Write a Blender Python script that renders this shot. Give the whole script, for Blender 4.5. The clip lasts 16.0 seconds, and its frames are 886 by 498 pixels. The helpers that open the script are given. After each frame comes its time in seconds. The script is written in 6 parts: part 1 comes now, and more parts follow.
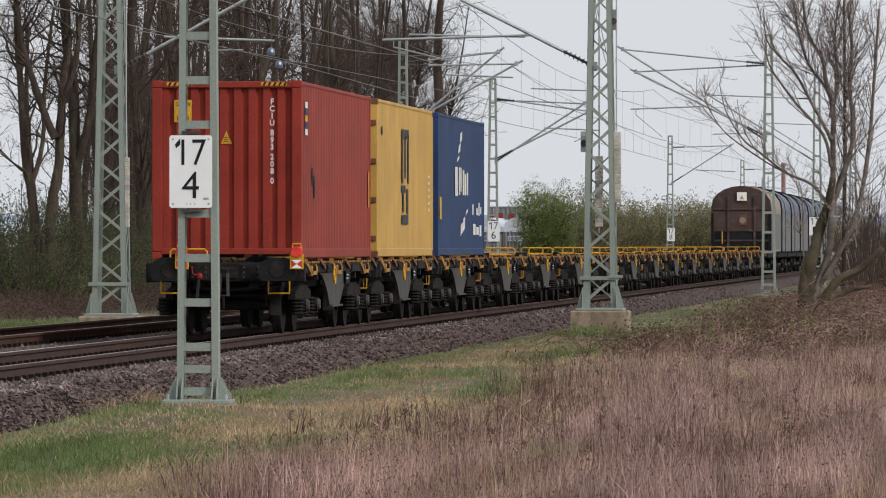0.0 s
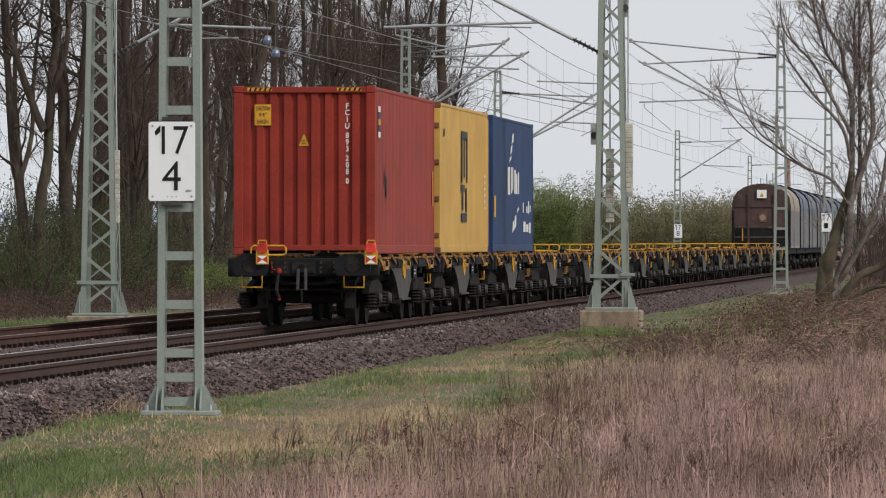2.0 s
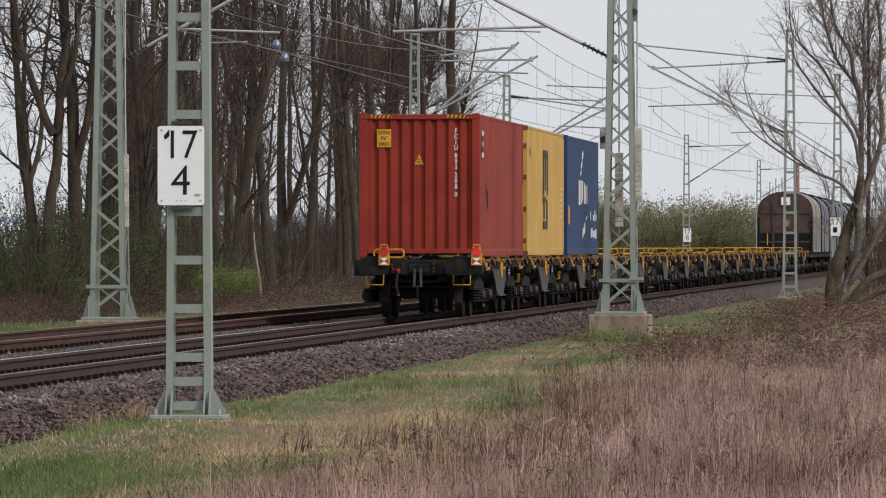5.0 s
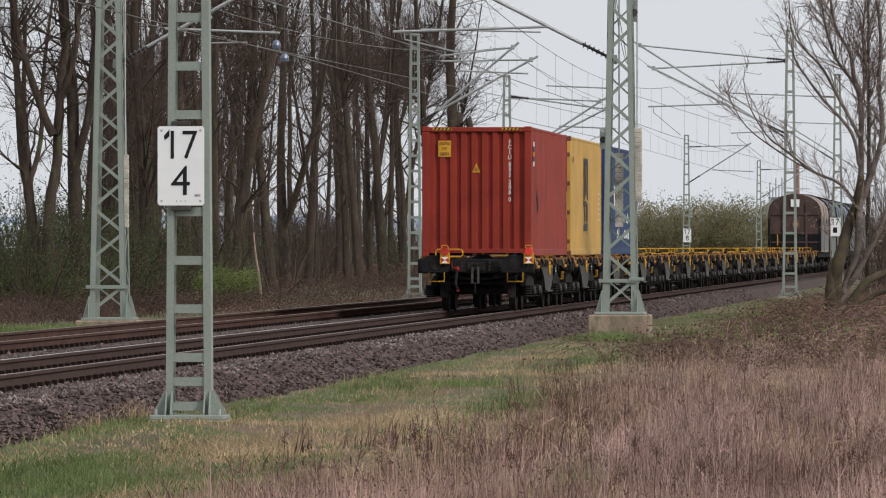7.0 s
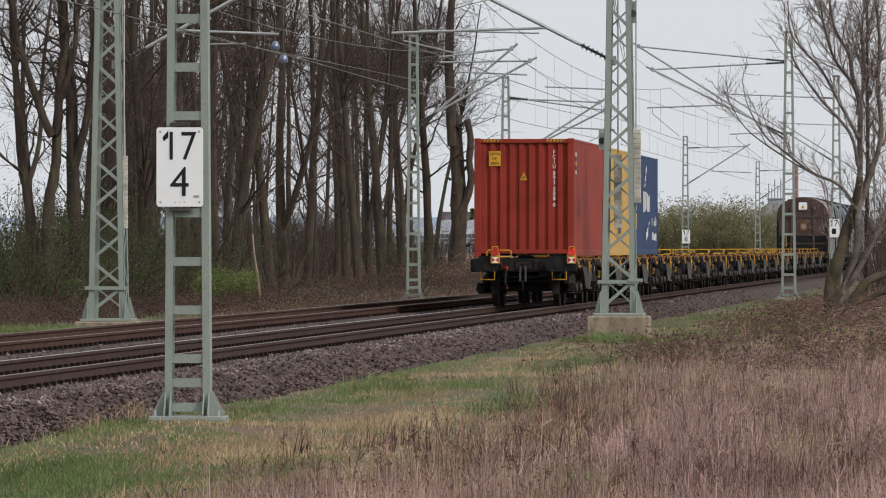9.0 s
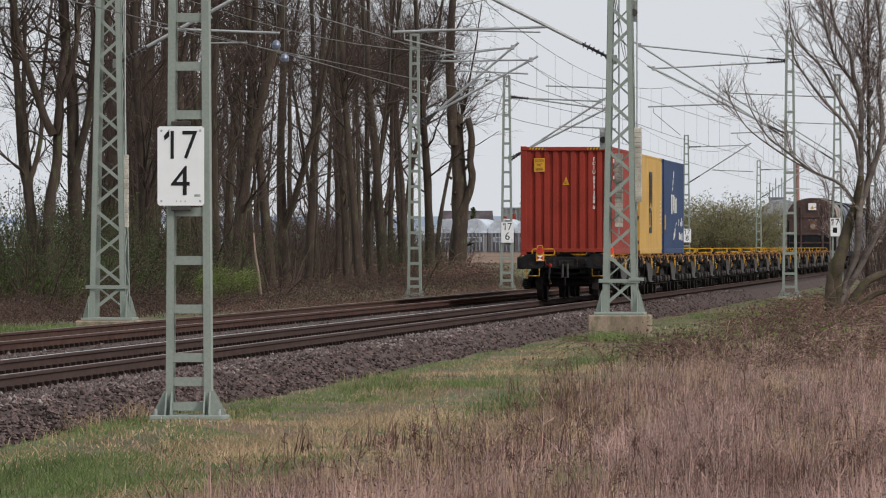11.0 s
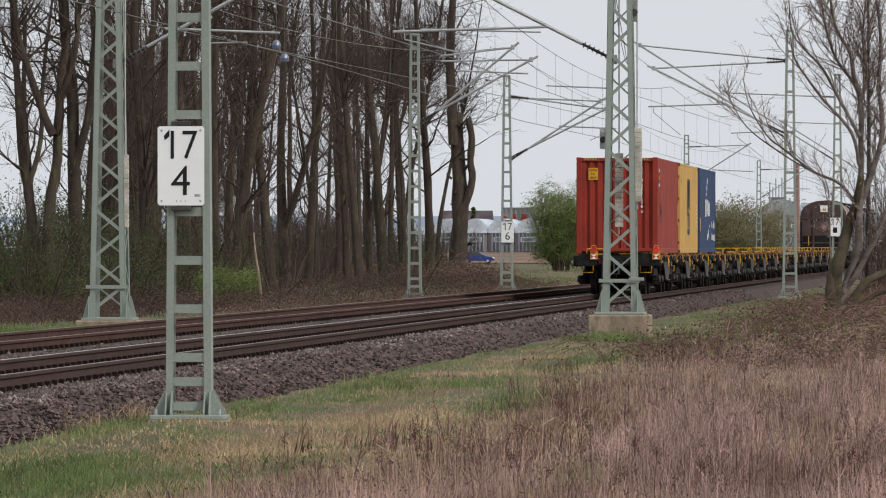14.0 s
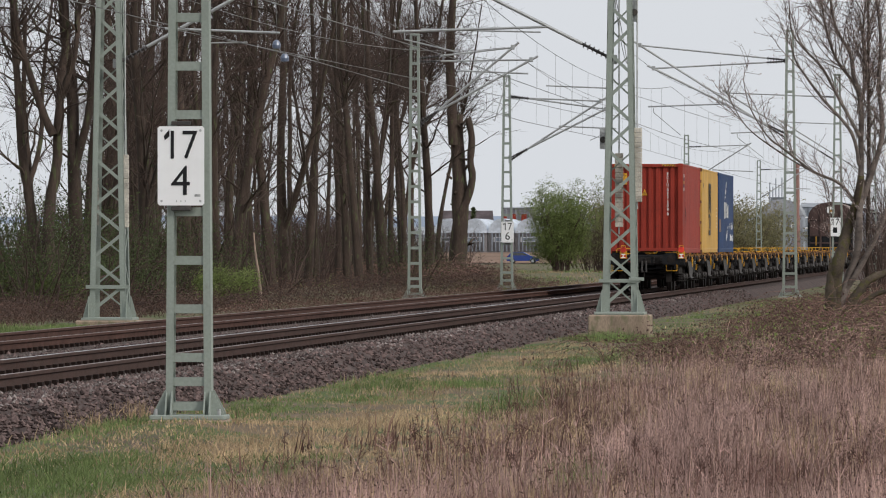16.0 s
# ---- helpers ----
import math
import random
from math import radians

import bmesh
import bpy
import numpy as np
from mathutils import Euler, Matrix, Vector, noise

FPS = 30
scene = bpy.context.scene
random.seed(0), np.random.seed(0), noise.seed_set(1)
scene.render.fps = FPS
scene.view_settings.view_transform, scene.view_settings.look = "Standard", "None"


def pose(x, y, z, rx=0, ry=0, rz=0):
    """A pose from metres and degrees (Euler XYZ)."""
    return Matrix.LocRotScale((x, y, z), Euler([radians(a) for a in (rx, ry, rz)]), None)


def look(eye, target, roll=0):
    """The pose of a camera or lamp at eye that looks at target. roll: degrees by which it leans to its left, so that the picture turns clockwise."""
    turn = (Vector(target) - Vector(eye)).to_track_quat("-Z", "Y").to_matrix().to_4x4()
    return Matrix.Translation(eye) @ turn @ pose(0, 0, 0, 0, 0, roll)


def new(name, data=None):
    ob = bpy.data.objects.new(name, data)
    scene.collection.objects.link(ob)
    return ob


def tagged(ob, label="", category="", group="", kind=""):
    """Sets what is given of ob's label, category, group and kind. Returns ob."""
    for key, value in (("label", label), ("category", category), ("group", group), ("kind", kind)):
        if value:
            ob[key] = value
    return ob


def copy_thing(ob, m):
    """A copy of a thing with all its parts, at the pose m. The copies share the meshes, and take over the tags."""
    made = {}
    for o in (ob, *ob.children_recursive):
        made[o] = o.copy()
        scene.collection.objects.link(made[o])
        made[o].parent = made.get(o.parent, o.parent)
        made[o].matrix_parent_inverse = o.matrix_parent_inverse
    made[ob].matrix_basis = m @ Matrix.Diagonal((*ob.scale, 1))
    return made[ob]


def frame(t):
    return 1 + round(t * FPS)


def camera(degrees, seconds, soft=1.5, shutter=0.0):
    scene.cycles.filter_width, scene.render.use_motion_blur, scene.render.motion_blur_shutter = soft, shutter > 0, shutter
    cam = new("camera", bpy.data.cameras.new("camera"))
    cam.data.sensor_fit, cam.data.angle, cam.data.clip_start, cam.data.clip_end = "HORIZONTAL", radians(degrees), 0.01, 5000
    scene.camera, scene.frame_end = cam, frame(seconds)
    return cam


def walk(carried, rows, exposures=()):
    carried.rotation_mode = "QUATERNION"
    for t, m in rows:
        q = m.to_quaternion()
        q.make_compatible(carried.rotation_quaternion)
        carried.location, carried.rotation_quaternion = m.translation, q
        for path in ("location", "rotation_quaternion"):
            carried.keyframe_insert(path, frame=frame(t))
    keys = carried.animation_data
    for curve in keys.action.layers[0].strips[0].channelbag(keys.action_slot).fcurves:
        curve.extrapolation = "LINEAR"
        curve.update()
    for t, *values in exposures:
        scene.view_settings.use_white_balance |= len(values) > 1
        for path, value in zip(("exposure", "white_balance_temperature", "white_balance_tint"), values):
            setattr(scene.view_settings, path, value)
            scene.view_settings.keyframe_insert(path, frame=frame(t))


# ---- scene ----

# The tracks run along +y; x = -d lies d metres to the left of the camera's line; z = 0 is the top of the rails.
EYE_Z = 1.43
TURN = 4.768          # degrees between the camera's axis and the tracks
STEP = 0.004658       # degrees of one unit of pan
cam = camera(7.294, 16.0, soft=1.1)


def cam_row(t, pan, tilt, back=0.0):
    a = radians(TURN)
    m = pose(back * math.sin(a), -back * math.cos(a), EYE_Z, 90 - 0.0186 + STEP * tilt, 0, TURN + STEP * pan)
    return (t, m)


walk(cam, [cam_row(0.0, -22, -2, 6.6), cam_row(0.5, -21, -9, 3.2), cam_row(1.0, -20, -12), cam_row(1.5, -20, -11),
           cam_row(2.0, -16, -8), cam_row(2.5, -7, -4), cam_row(3.0, -6, -1), cam_row(3.5, -6, 0), cam_row(4.0, 0, 0),
           cam_row(6.5, 0, -1), cam_row(7.0, 0, 0), cam_row(8.0, 0, 2), cam_row(9.0, -2, 2), cam_row(11.5, 0, 0),
           cam_row(13.0, 0, 1), cam_row(14.0, 0, 0), cam_row(16.0, 0, 0)])

# ---- light: a high, thin overcast with a weak sun from the right ----
SUN_DIR = Vector((0.68, -0.46, 0.57)).normalized()
world = bpy.data.worlds.new("overcast_sky")
scene.world = world
world.use_nodes = True
wn, wl = world.node_tree.nodes, world.node_tree.links
sky = wn.new("ShaderNodeTexSky")
sky.sky_type, sky.sun_disc = "NISHITA", False
sky.sun_elevation, sky.sun_rotation = math.asin(SUN_DIR.z), math.atan2(SUN_DIR.x, SUN_DIR.y)
sky.air_density, sky.dust_density = 1.0, 4.0
scale_sky = wn.new("ShaderNodeVectorMath")
scale_sky.operation = "SCALE"
scale_sky.inputs["Scale"].default_value = 0.06
mix_sky = wn.new("ShaderNodeMix")
mix_sky.data_type = "RGBA"
mix_sky.inputs["Factor"].default_value = 0.88
mix_sky.inputs["B"].default_value = (0.66, 0.685, 0.725, 1)
wl.new(sky.outputs["Color"], scale_sky.inputs[0])
wl.new(scale_sky.outputs["Vector"], mix_sky.inputs["A"])
wl.new(mix_sky.outputs["Result"], wn["Background"].inputs["Color"])
wn["Background"].inputs["Strength"].default_value = 1.165
sun_data = bpy.data.lights.new("sun", "SUN")
sun_data.energy, sun_data.angle, sun_data.color = 2.0, radians(12), (1.0, 0.96, 0.9)
sun = new("sun", sun_data)
sun.matrix_world = look(SUN_DIR * 60, (0, 0, 0))


# ---- materials ----
def mat(name, base, rough=0.8, metal=0.0, dark=0.6, light=1.25, scale=4.0, fine=60.0, bump=0.15, stain=None,
        stain_at=0.62, rnd=0.0, island=0.0, stretch=(1, 1, 1), spec=0.3, thin=0.0, grit=0.55):
    m = bpy.data.materials.new(name)
    m.use_nodes = True
    n, l = m.node_tree.nodes, m.node_tree.links
    b = n["Principled BSDF"]
    b.inputs["Roughness"].default_value, b.inputs["Metallic"].default_value = rough, metal
    b.inputs["Specular IOR Level"].default_value = spec
    co = n.new("ShaderNodeTexCoord")
    mp = n.new("ShaderNodeMapping")
    mp.inputs["Scale"].default_value = stretch
    l.new(co.outputs["Object"], mp.inputs["Vector"])

    def noise_at(s, detail=5):
        t = n.new("ShaderNodeTexNoise")
        t.inputs["Scale"].default_value, t.inputs["Detail"].default_value = s, detail
        l.new(mp.outputs["Vector"], t.inputs["Vector"])
        return t

    big, small = noise_at(scale), noise_at(fine, 3)
    ramp = n.new("ShaderNodeValToRGB")
    c = Vector(base)
    ramp.color_ramp.elements[0].color = (*(c * dark), 1)
    ramp.color_ramp.elements[1].color = (*(c * light), 1)
    ramp.color_ramp.elements[0].position, ramp.color_ramp.elements[1].position = 0.3, 0.72
    l.new(big.outputs["Fac"], ramp.inputs["Fac"])
    out = ramp.outputs["Color"]
    fm = n.new("ShaderNodeMix")
    fm.data_type, fm.blend_type = "RGBA", "MULTIPLY"
    fm.inputs["Factor"].default_value = grit
    fr = n.new("ShaderNodeMapRange")
    fr.inputs["From Min"].default_value, fr.inputs["From Max"].default_value = 0.3, 0.7
    fr.inputs["To Min"].default_value, fr.inputs["To Max"].default_value = 0.6, 1.3
    l.new(small.outputs["Fac"], fr.inputs["Value"])
    l.new(out, fm.inputs["A"])
    l.new(fr.outputs["Result"], fm.inputs["B"])
    out = fm.outputs["Result"]
    if stain:
        st = noise_at(scale * 2.7, 8)
        sr = n.new("ShaderNodeMapRange")
        sr.inputs["From Min"].default_value, sr.inputs["From Max"].default_value = stain_at - 0.06, stain_at + 0.06
        l.new(st.outputs["Fac"], sr.inputs["Value"])
        sm = n.new("ShaderNodeMix")
        sm.data_type = "RGBA"
        sm.inputs["B"].default_value = (*stain, 1)
        l.new(sr.outputs["Result"], sm.inputs["Factor"])
        l.new(out, sm.inputs["A"])
        out = sm.outputs["Result"]
    for amount, source in ((rnd, "ShaderNodeObjectInfo"), (island, "ShaderNodeNewGeometry")):
        if amount:
            oi = n.new(source)
            r = n.new("ShaderNodeMapRange")
            r.inputs["To Min"].default_value, r.inputs["To Max"].default_value = 1 - amount, 1 + amount
            l.new(oi.outputs["Random" if source == "ShaderNodeObjectInfo" else "Random Per Island"], r.inputs["Value"])
            mm = n.new("ShaderNodeMix")
            mm.data_type, mm.blend_type = "RGBA", "MULTIPLY"
            mm.inputs["Factor"].default_value = 1
            l.new(out, mm.inputs["A"])
            l.new(r.outputs["Result"], mm.inputs["B"])
            out = mm.outputs["Result"]
    l.new(out, b.inputs["Base Color"])
    if bump:
        bp = n.new("ShaderNodeBump")
        bp.inputs["Strength"].default_value, bp.inputs["Distance"].default_value = bump, 0.02
        l.new(small.outputs["Fac"], bp.inputs["Height"])
        l.new(bp.outputs["Normal"], b.inputs["Normal"])
    if thin:
        tr = n.new("ShaderNodeBsdfTranslucent")
        ms = n.new("ShaderNodeMixShader")
        ms.inputs["Fac"].default_value = thin
        l.new(out, tr.inputs["Color"])
        l.new(b.outputs["BSDF"], ms.inputs[1])
        l.new(tr.outputs["BSDF"], ms.inputs[2])
        l.new(ms.outputs["Shader"], n["Material Output"].inputs["Surface"])
    return m


M = {
    "ground": mat("meadow_soil", (0.15, 0.108, 0.07), 0.95, scale=0.25, fine=7, dark=0.6, light=1.3, stain=(0.075, 0.1, 0.03), stain_at=0.52),
    "field": mat("ploughed_field", (0.2, 0.125, 0.085), 0.95, scale=0.02, fine=0.6),
    "ballast_bed": mat("ballast_bed", (0.072, 0.05, 0.045), 0.95, scale=1.5, fine=24, bump=1.0, dark=0.5, light=1.4),
    "stone": mat("ballast_stone", (0.115, 0.082, 0.077), 0.9, spec=0.15, scale=0.5, fine=30, island=0.75, dark=0.75, light=1.2, bump=0.3),
    "rail": mat("rusty_rail_steel", (0.064, 0.038, 0.031), 0.8, 0.0, spec=0.15, scale=3, fine=80, dark=0.75, light=1.2),
    "rail_rust": mat("red_rust_rail_steel", (0.08, 0.043, 0.034), 0.85, 0.0, spec=0.12, scale=3, fine=80, dark=0.7, light=1.25),
    "railhead": mat("polished_railhead", (0.5, 0.49, 0.48), 0.32, 0.9, scale=2, fine=50, dark=0.8, light=1.1, bump=0.03),
    "railhead_dull": mat("dull_railhead", (0.24, 0.19, 0.17), 0.5, 0.6, scale=2, fine=50, dark=0.8, light=1.1, bump=0.03),
    "concrete": mat("weathered_concrete", (0.34, 0.26, 0.195), 0.9, scale=2.2, fine=40, stain=(0.16, 0.15, 0.09), stain_at=0.6, stretch=(1, 1, 0.35)),
    "sleeper": mat("concrete_sleeper", (0.11, 0.086, 0.078), 0.9, scale=5, fine=40, rnd=0.2),
    "mast": mat("grey_green_mast_paint", (0.27, 0.305, 0.272), 0.6, scale=1.6, fine=30, dark=0.9, light=1.08, bump=0.05, grit=0.25, stain=(0.2, 0.2, 0.17), stain_at=0.76),
    "galv": mat("galvanised_tube", (0.45, 0.46, 0.46), 0.5, 0.5, scale=3, fine=30, dark=0.8, light=1.1, bump=0.03),
    "insul": mat("brown_insulator", (0.06, 0.055, 0.055), 0.35, scale=4, fine=30, bump=0),
    "blue_glass": mat("blue_glaze", (0.12, 0.15, 0.22), 0.3, scale=6, fine=40, dark=0.8, light=1.15, bump=0, spec=0.6),
    "wire": mat("oxidised_wire", (0.17, 0.17, 0.165), 0.6, 0.4, scale=1, fine=30, bump=0),
    "weight": mat("concrete_weight", (0.55, 0.51, 0.45), 0.9, scale=3, fine=30, rnd=0.12),
    "plate": mat("white_enamel_plate", (0.86, 0.86, 0.87), 0.45, scale=3, fine=9, dark=0.98, light=1.01, bump=0.0, grit=0.04),
    "black": mat("black_lettering", (0.012, 0.012, 0.014), 0.5, bump=0),
    "white": mat("white_lettering", (0.75, 0.74, 0.72), 0.6, dark=0.85, light=1.05, bump=0),
    "red_end": mat("faded_red_container_paint", (0.275, 0.034, 0.021), 0.6, grit=0.3, spec=0.24, scale=1.1, fine=22, dark=0.78, light=1.15, bump=0.06, stain=(0.17, 0.035, 0.028), stain_at=0.7),
    "yellow_c": mat("yellow_container_paint", (0.55, 0.32, 0.075), 0.55, grit=0.2, spec=0.3, scale=1.0, fine=20, dark=0.85, light=1.1, bump=0.05, stain=(0.36, 0.2, 0.07), stain_at=0.74),
    "blue_c": mat("blue_container_paint", (0.017, 0.042, 0.12), 0.6, grit=0.25, spec=0.3, scale=1.0, fine=20, dark=0.8, light=1.2, bump=0.05, stain=(0.03, 0.05, 0.1), stain_at=0.72),
    "brown_c": mat("rust_brown_steel", (0.16, 0.07, 0.035), 0.7, scale=3, fine=30),
    "under": mat("grimy_black_underframe", (0.012, 0.012, 0.0135), 0.7, spec=0.16, scale=2.5, fine=30, dark=0.6, light=1.5, stain=(0.03, 0.025, 0.022), stain_at=0.66),
    "bogie": mat("dusty_bogie_steel", (0.021, 0.018, 0.017), 0.9, spec=0.12, scale=5, fine=30, dark=0.45, light=1.7),
    "wheel": mat("brown_wheel_steel", (0.018, 0.014, 0.013), 0.75, 0.0, spec=0.2, scale=3, fine=30),
    "grey_steel": mat("grey_bracket_paint", (0.065, 0.06, 0.058), 0.65, scale=3, fine=30, stain=(0.07, 0.055, 0.045), stain_at=0.62),
    "yellow": mat("yellow_safety_paint", (0.66, 0.34, 0.025), 0.5, scale=4, fine=30, dark=0.8, light=1.1, stain=(0.3, 0.15, 0.04), stain_at=0.7),
    "yellow_worn": mat("worn_yellow_paint", (0.52, 0.26, 0.03), 0.6, scale=5, fine=30, dark=0.7, light=1.1, stain=(0.07, 0.04, 0.025), stain_at=0.55),
    "ochre": mat("rusty_yellow_paint", (0.36, 0.165, 0.035), 0.7, scale=2.5, fine=30, stain=(0.06, 0.033, 0.022), stain_at=0.57),
    "lamp_red": mat("red_tail_lamp_lens", (0.8, 0.06, 0.04), 0.25, scale=8, fine=60, bump=0.1),
    "red_dot": mat("red_reflector", (0.6, 0.05, 0.03), 0.4, bump=0),
    "tap_red": mat("grimy_red_paint", (0.3, 0.02, 0.018), 0.6, scale=8, fine=40, bump=0.05),
    "rail_clip": mat("rust_black_clip_steel", (0.022, 0.015, 0.013), 0.9, spec=0.05, scale=4, fine=30),
    "stone_pale": mat("pale_ballast_stone", (0.22, 0.19, 0.18), 0.9, spec=0.15, scale=0.5, fine=30, island=0.5, bump=0.3),
    "dock": mat("dark_dock_seed_heads", (0.12, 0.065, 0.052), 0.95, scale=3, fine=20, island=0.4, bump=0),
    "hood_end": mat("brown_wagon_end_paint", (0.075, 0.045, 0.04), 0.6, scale=1.2, fine=25, dark=0.65, light=1.3, stain=(0.13, 0.1, 0.09), stain_at=0.66),
    "hood_blue": mat("faded_blue_hood", (0.085, 0.105, 0.15), 0.5, scale=0.9, fine=18, dark=0.75, light=1.2, stain=(0.22, 0.2, 0.19), stain_at=0.64),
    "hood_side": mat("streaked_grey_panel", (0.16, 0.155, 0.16), 0.6, scale=1.4, fine=14, dark=0.6, light=1.2, stretch=(1, 0.3, 0.25), stain=(0.2, 0.17, 0.15), stain_at=0.62),
    "hood_beige": mat("dusty_beige_hood", (0.3, 0.245, 0.21), 0.6, scale=0.9, fine=18, dark=0.75, light=1.15),
    "bark": mat("grey_brown_bark", (0.055, 0.039, 0.031), 0.95, scale=3, fine=26, dark=0.6, light=1.45, bump=0.6, stretch=(1, 1, 0.25), stain=(0.075, 0.08, 0.04), stain_at=0.63, rnd=0.25),
    "twig": mat("bare_twigs", (0.07, 0.047, 0.039), 0.95, scale=1, fine=14, dark=0.7, light=1.3, bump=0, rnd=0.2),
    "bark_pale": mat("mossy_cherry_bark", (0.085, 0.066, 0.05), 0.95, scale=2.5, fine=25, dark=0.45, light=1.5, bump=0.6, stain=(0.075, 0.066, 0.027), stain_at=0.55),
    "bark_cherry": mat("grey_brown_cherry_bark", (0.165, 0.135, 0.12), 0.8, scale=2.5, fine=25, dark=0.55, light=1.5, bump=0.5, stretch=(1, 1, 2.0)),
    "twig_red": mat("reddish_bare_twigs", (0.17, 0.125, 0.115), 0.9, scale=1, fine=14, dark=0.7, light=1.3, bump=0),
    "dead_wood": mat("pale_dead_wood", (0.34, 0.25, 0.2), 0.9, scale=4, fine=30, stretch=(1, 1, 0.2), bump=0.3),
    "blossom": mat("pale_buds", (0.45, 0.36, 0.33), 0.9, island=0.4, bump=0, thin=0.3),
    "leaf": mat("fresh_spring_leaves", (0.2, 0.25, 0.08), 0.8, scale=0.7, fine=5, island=0.25, bump=0, thin=0.45),
    "leaf_olive": mat("olive_budding_leaves", (0.26, 0.24, 0.13), 0.8, scale=0.5, fine=4, island=0.15, bump=0, thin=0.5),
    "leaf_dark": mat("ivy_and_undergrowth_leaves", (0.075, 0.1, 0.038), 0.8, scale=0.6, fine=5, island=0.25, bump=0, thin=0.4),
    "leaf_dead": mat("withered_brown_leaves", (0.115, 0.072, 0.058), 0.9, scale=0.6, fine=5, island=0.45, bump=0, thin=0.25),
    "grass": mat("fresh_green_grass", (0.18, 0.24, 0.088), 0.8, scale=0.9, fine=6, stretch=(1, 0.1, 1), island=0.35, bump=0, thin=0.42),
    "straw": mat("dry_straw_grass", (0.5, 0.365, 0.225), 0.85, scale=1.0, fine=6, stretch=(1, 0.1, 1), island=0.35, bump=0, thin=0.4),
    "weed": mat("dead_reddish_weed_stalks", (0.425, 0.28, 0.246), 0.9, scale=1.1, fine=5, stretch=(1, 0.1, 1), dark=0.5, light=1.45, island=0.5, bump=0, thin=0.2),
    "bramble": mat("reddish_bramble_canes", (0.23, 0.135, 0.11), 0.85, dark=0.45, light=1.4, scale=0.6, fine=4, island=0.4, bump=0),
    "bramble_brown": mat("brown_brush_canes", (0.095, 0.058, 0.046), 0.9, dark=0.5, light=1.4, scale=0.5, fine=4, island=0.4, bump=0),
    "bramble_dark": mat("dark_red_brown_canes", (0.15, 0.085, 0.07), 0.85, dark=0.5, light=1.4, scale=0.5, fine=4, island=0.4, bump=0),
    "weed_dark": mat("dark_red_weed_stems", (0.17, 0.095, 0.078), 0.9, scale=0.9, fine=5, dark=0.5, light=1.4, island=0.5, bump=0, thin=0.15),
    # the blue of distance haze is painted as the hills' own colour
    "hill": mat("haze_tinted_wooded_hill", (0.30, 0.36, 0.46), 1.0, scale=0.002, fine=0.02, dark=0.85, light=1.15, bump=0),
    "render": mat("white_hall_cladding", (0.3, 0.3, 0.33), 0.7, scale=0.2, fine=3, dark=0.8, light=1.1),
    "glasshouse": mat("pale_greenhouse_roof", (0.55, 0.6, 0.67), 0.45, scale=0.3, fine=2, dark=0.7, light=1.2),
    # dark front lightened by haze that is part of the colour
    "glass_front": mat("haze_tinted_greenhouse_front", (0.24, 0.225, 0.23), 0.6, scale=0.3, fine=2, dark=0.8, light=1.15),
    "brick": mat("brown_brick_wall", (0.22, 0.13, 0.105), 0.9, scale=0.4, fine=6),
    "rooftile": mat("dark_roof_tiles", (0.1, 0.08, 0.085), 0.85, scale=0.5, fine=6),
    "chimney": mat("brick_chimney", (0.3, 0.17, 0.15), 0.9, scale=0.3, fine=4),
    # distance haze is mixed into this pale blue-grey
    "steelblue": mat("haze_tinted_plant_steel", (0.3, 0.33, 0.38), 0.7, scale=0.3, fine=4),
    "asphalt": mat("grey_asphalt", (0.12, 0.12, 0.12), 0.9, scale=0.3, fine=10),
    "car_blue": mat("blue_car_paint", (0.015, 0.04, 0.2), 0.25, grit=0.0, scale=1, fine=20, dark=0.95, light=1.05, bump=0, spec=0.6),
    "car_white": mat("white_car_paint", (0.6, 0.62, 0.65), 0.3, grit=0.05, bump=0, dark=0.95, light=1.02),
    "glass_dark": mat("dark_car_glass", (0.02, 0.024, 0.03), 0.08, bump=0, spec=0.8),
    "rubber": mat("black_rubber", (0.02, 0.02, 0.02), 0.85),
    "cross_conc": mat("grey_roof_sheet", (0.33, 0.35, 0.38), 0.7, scale=0.3, fine=4),
}


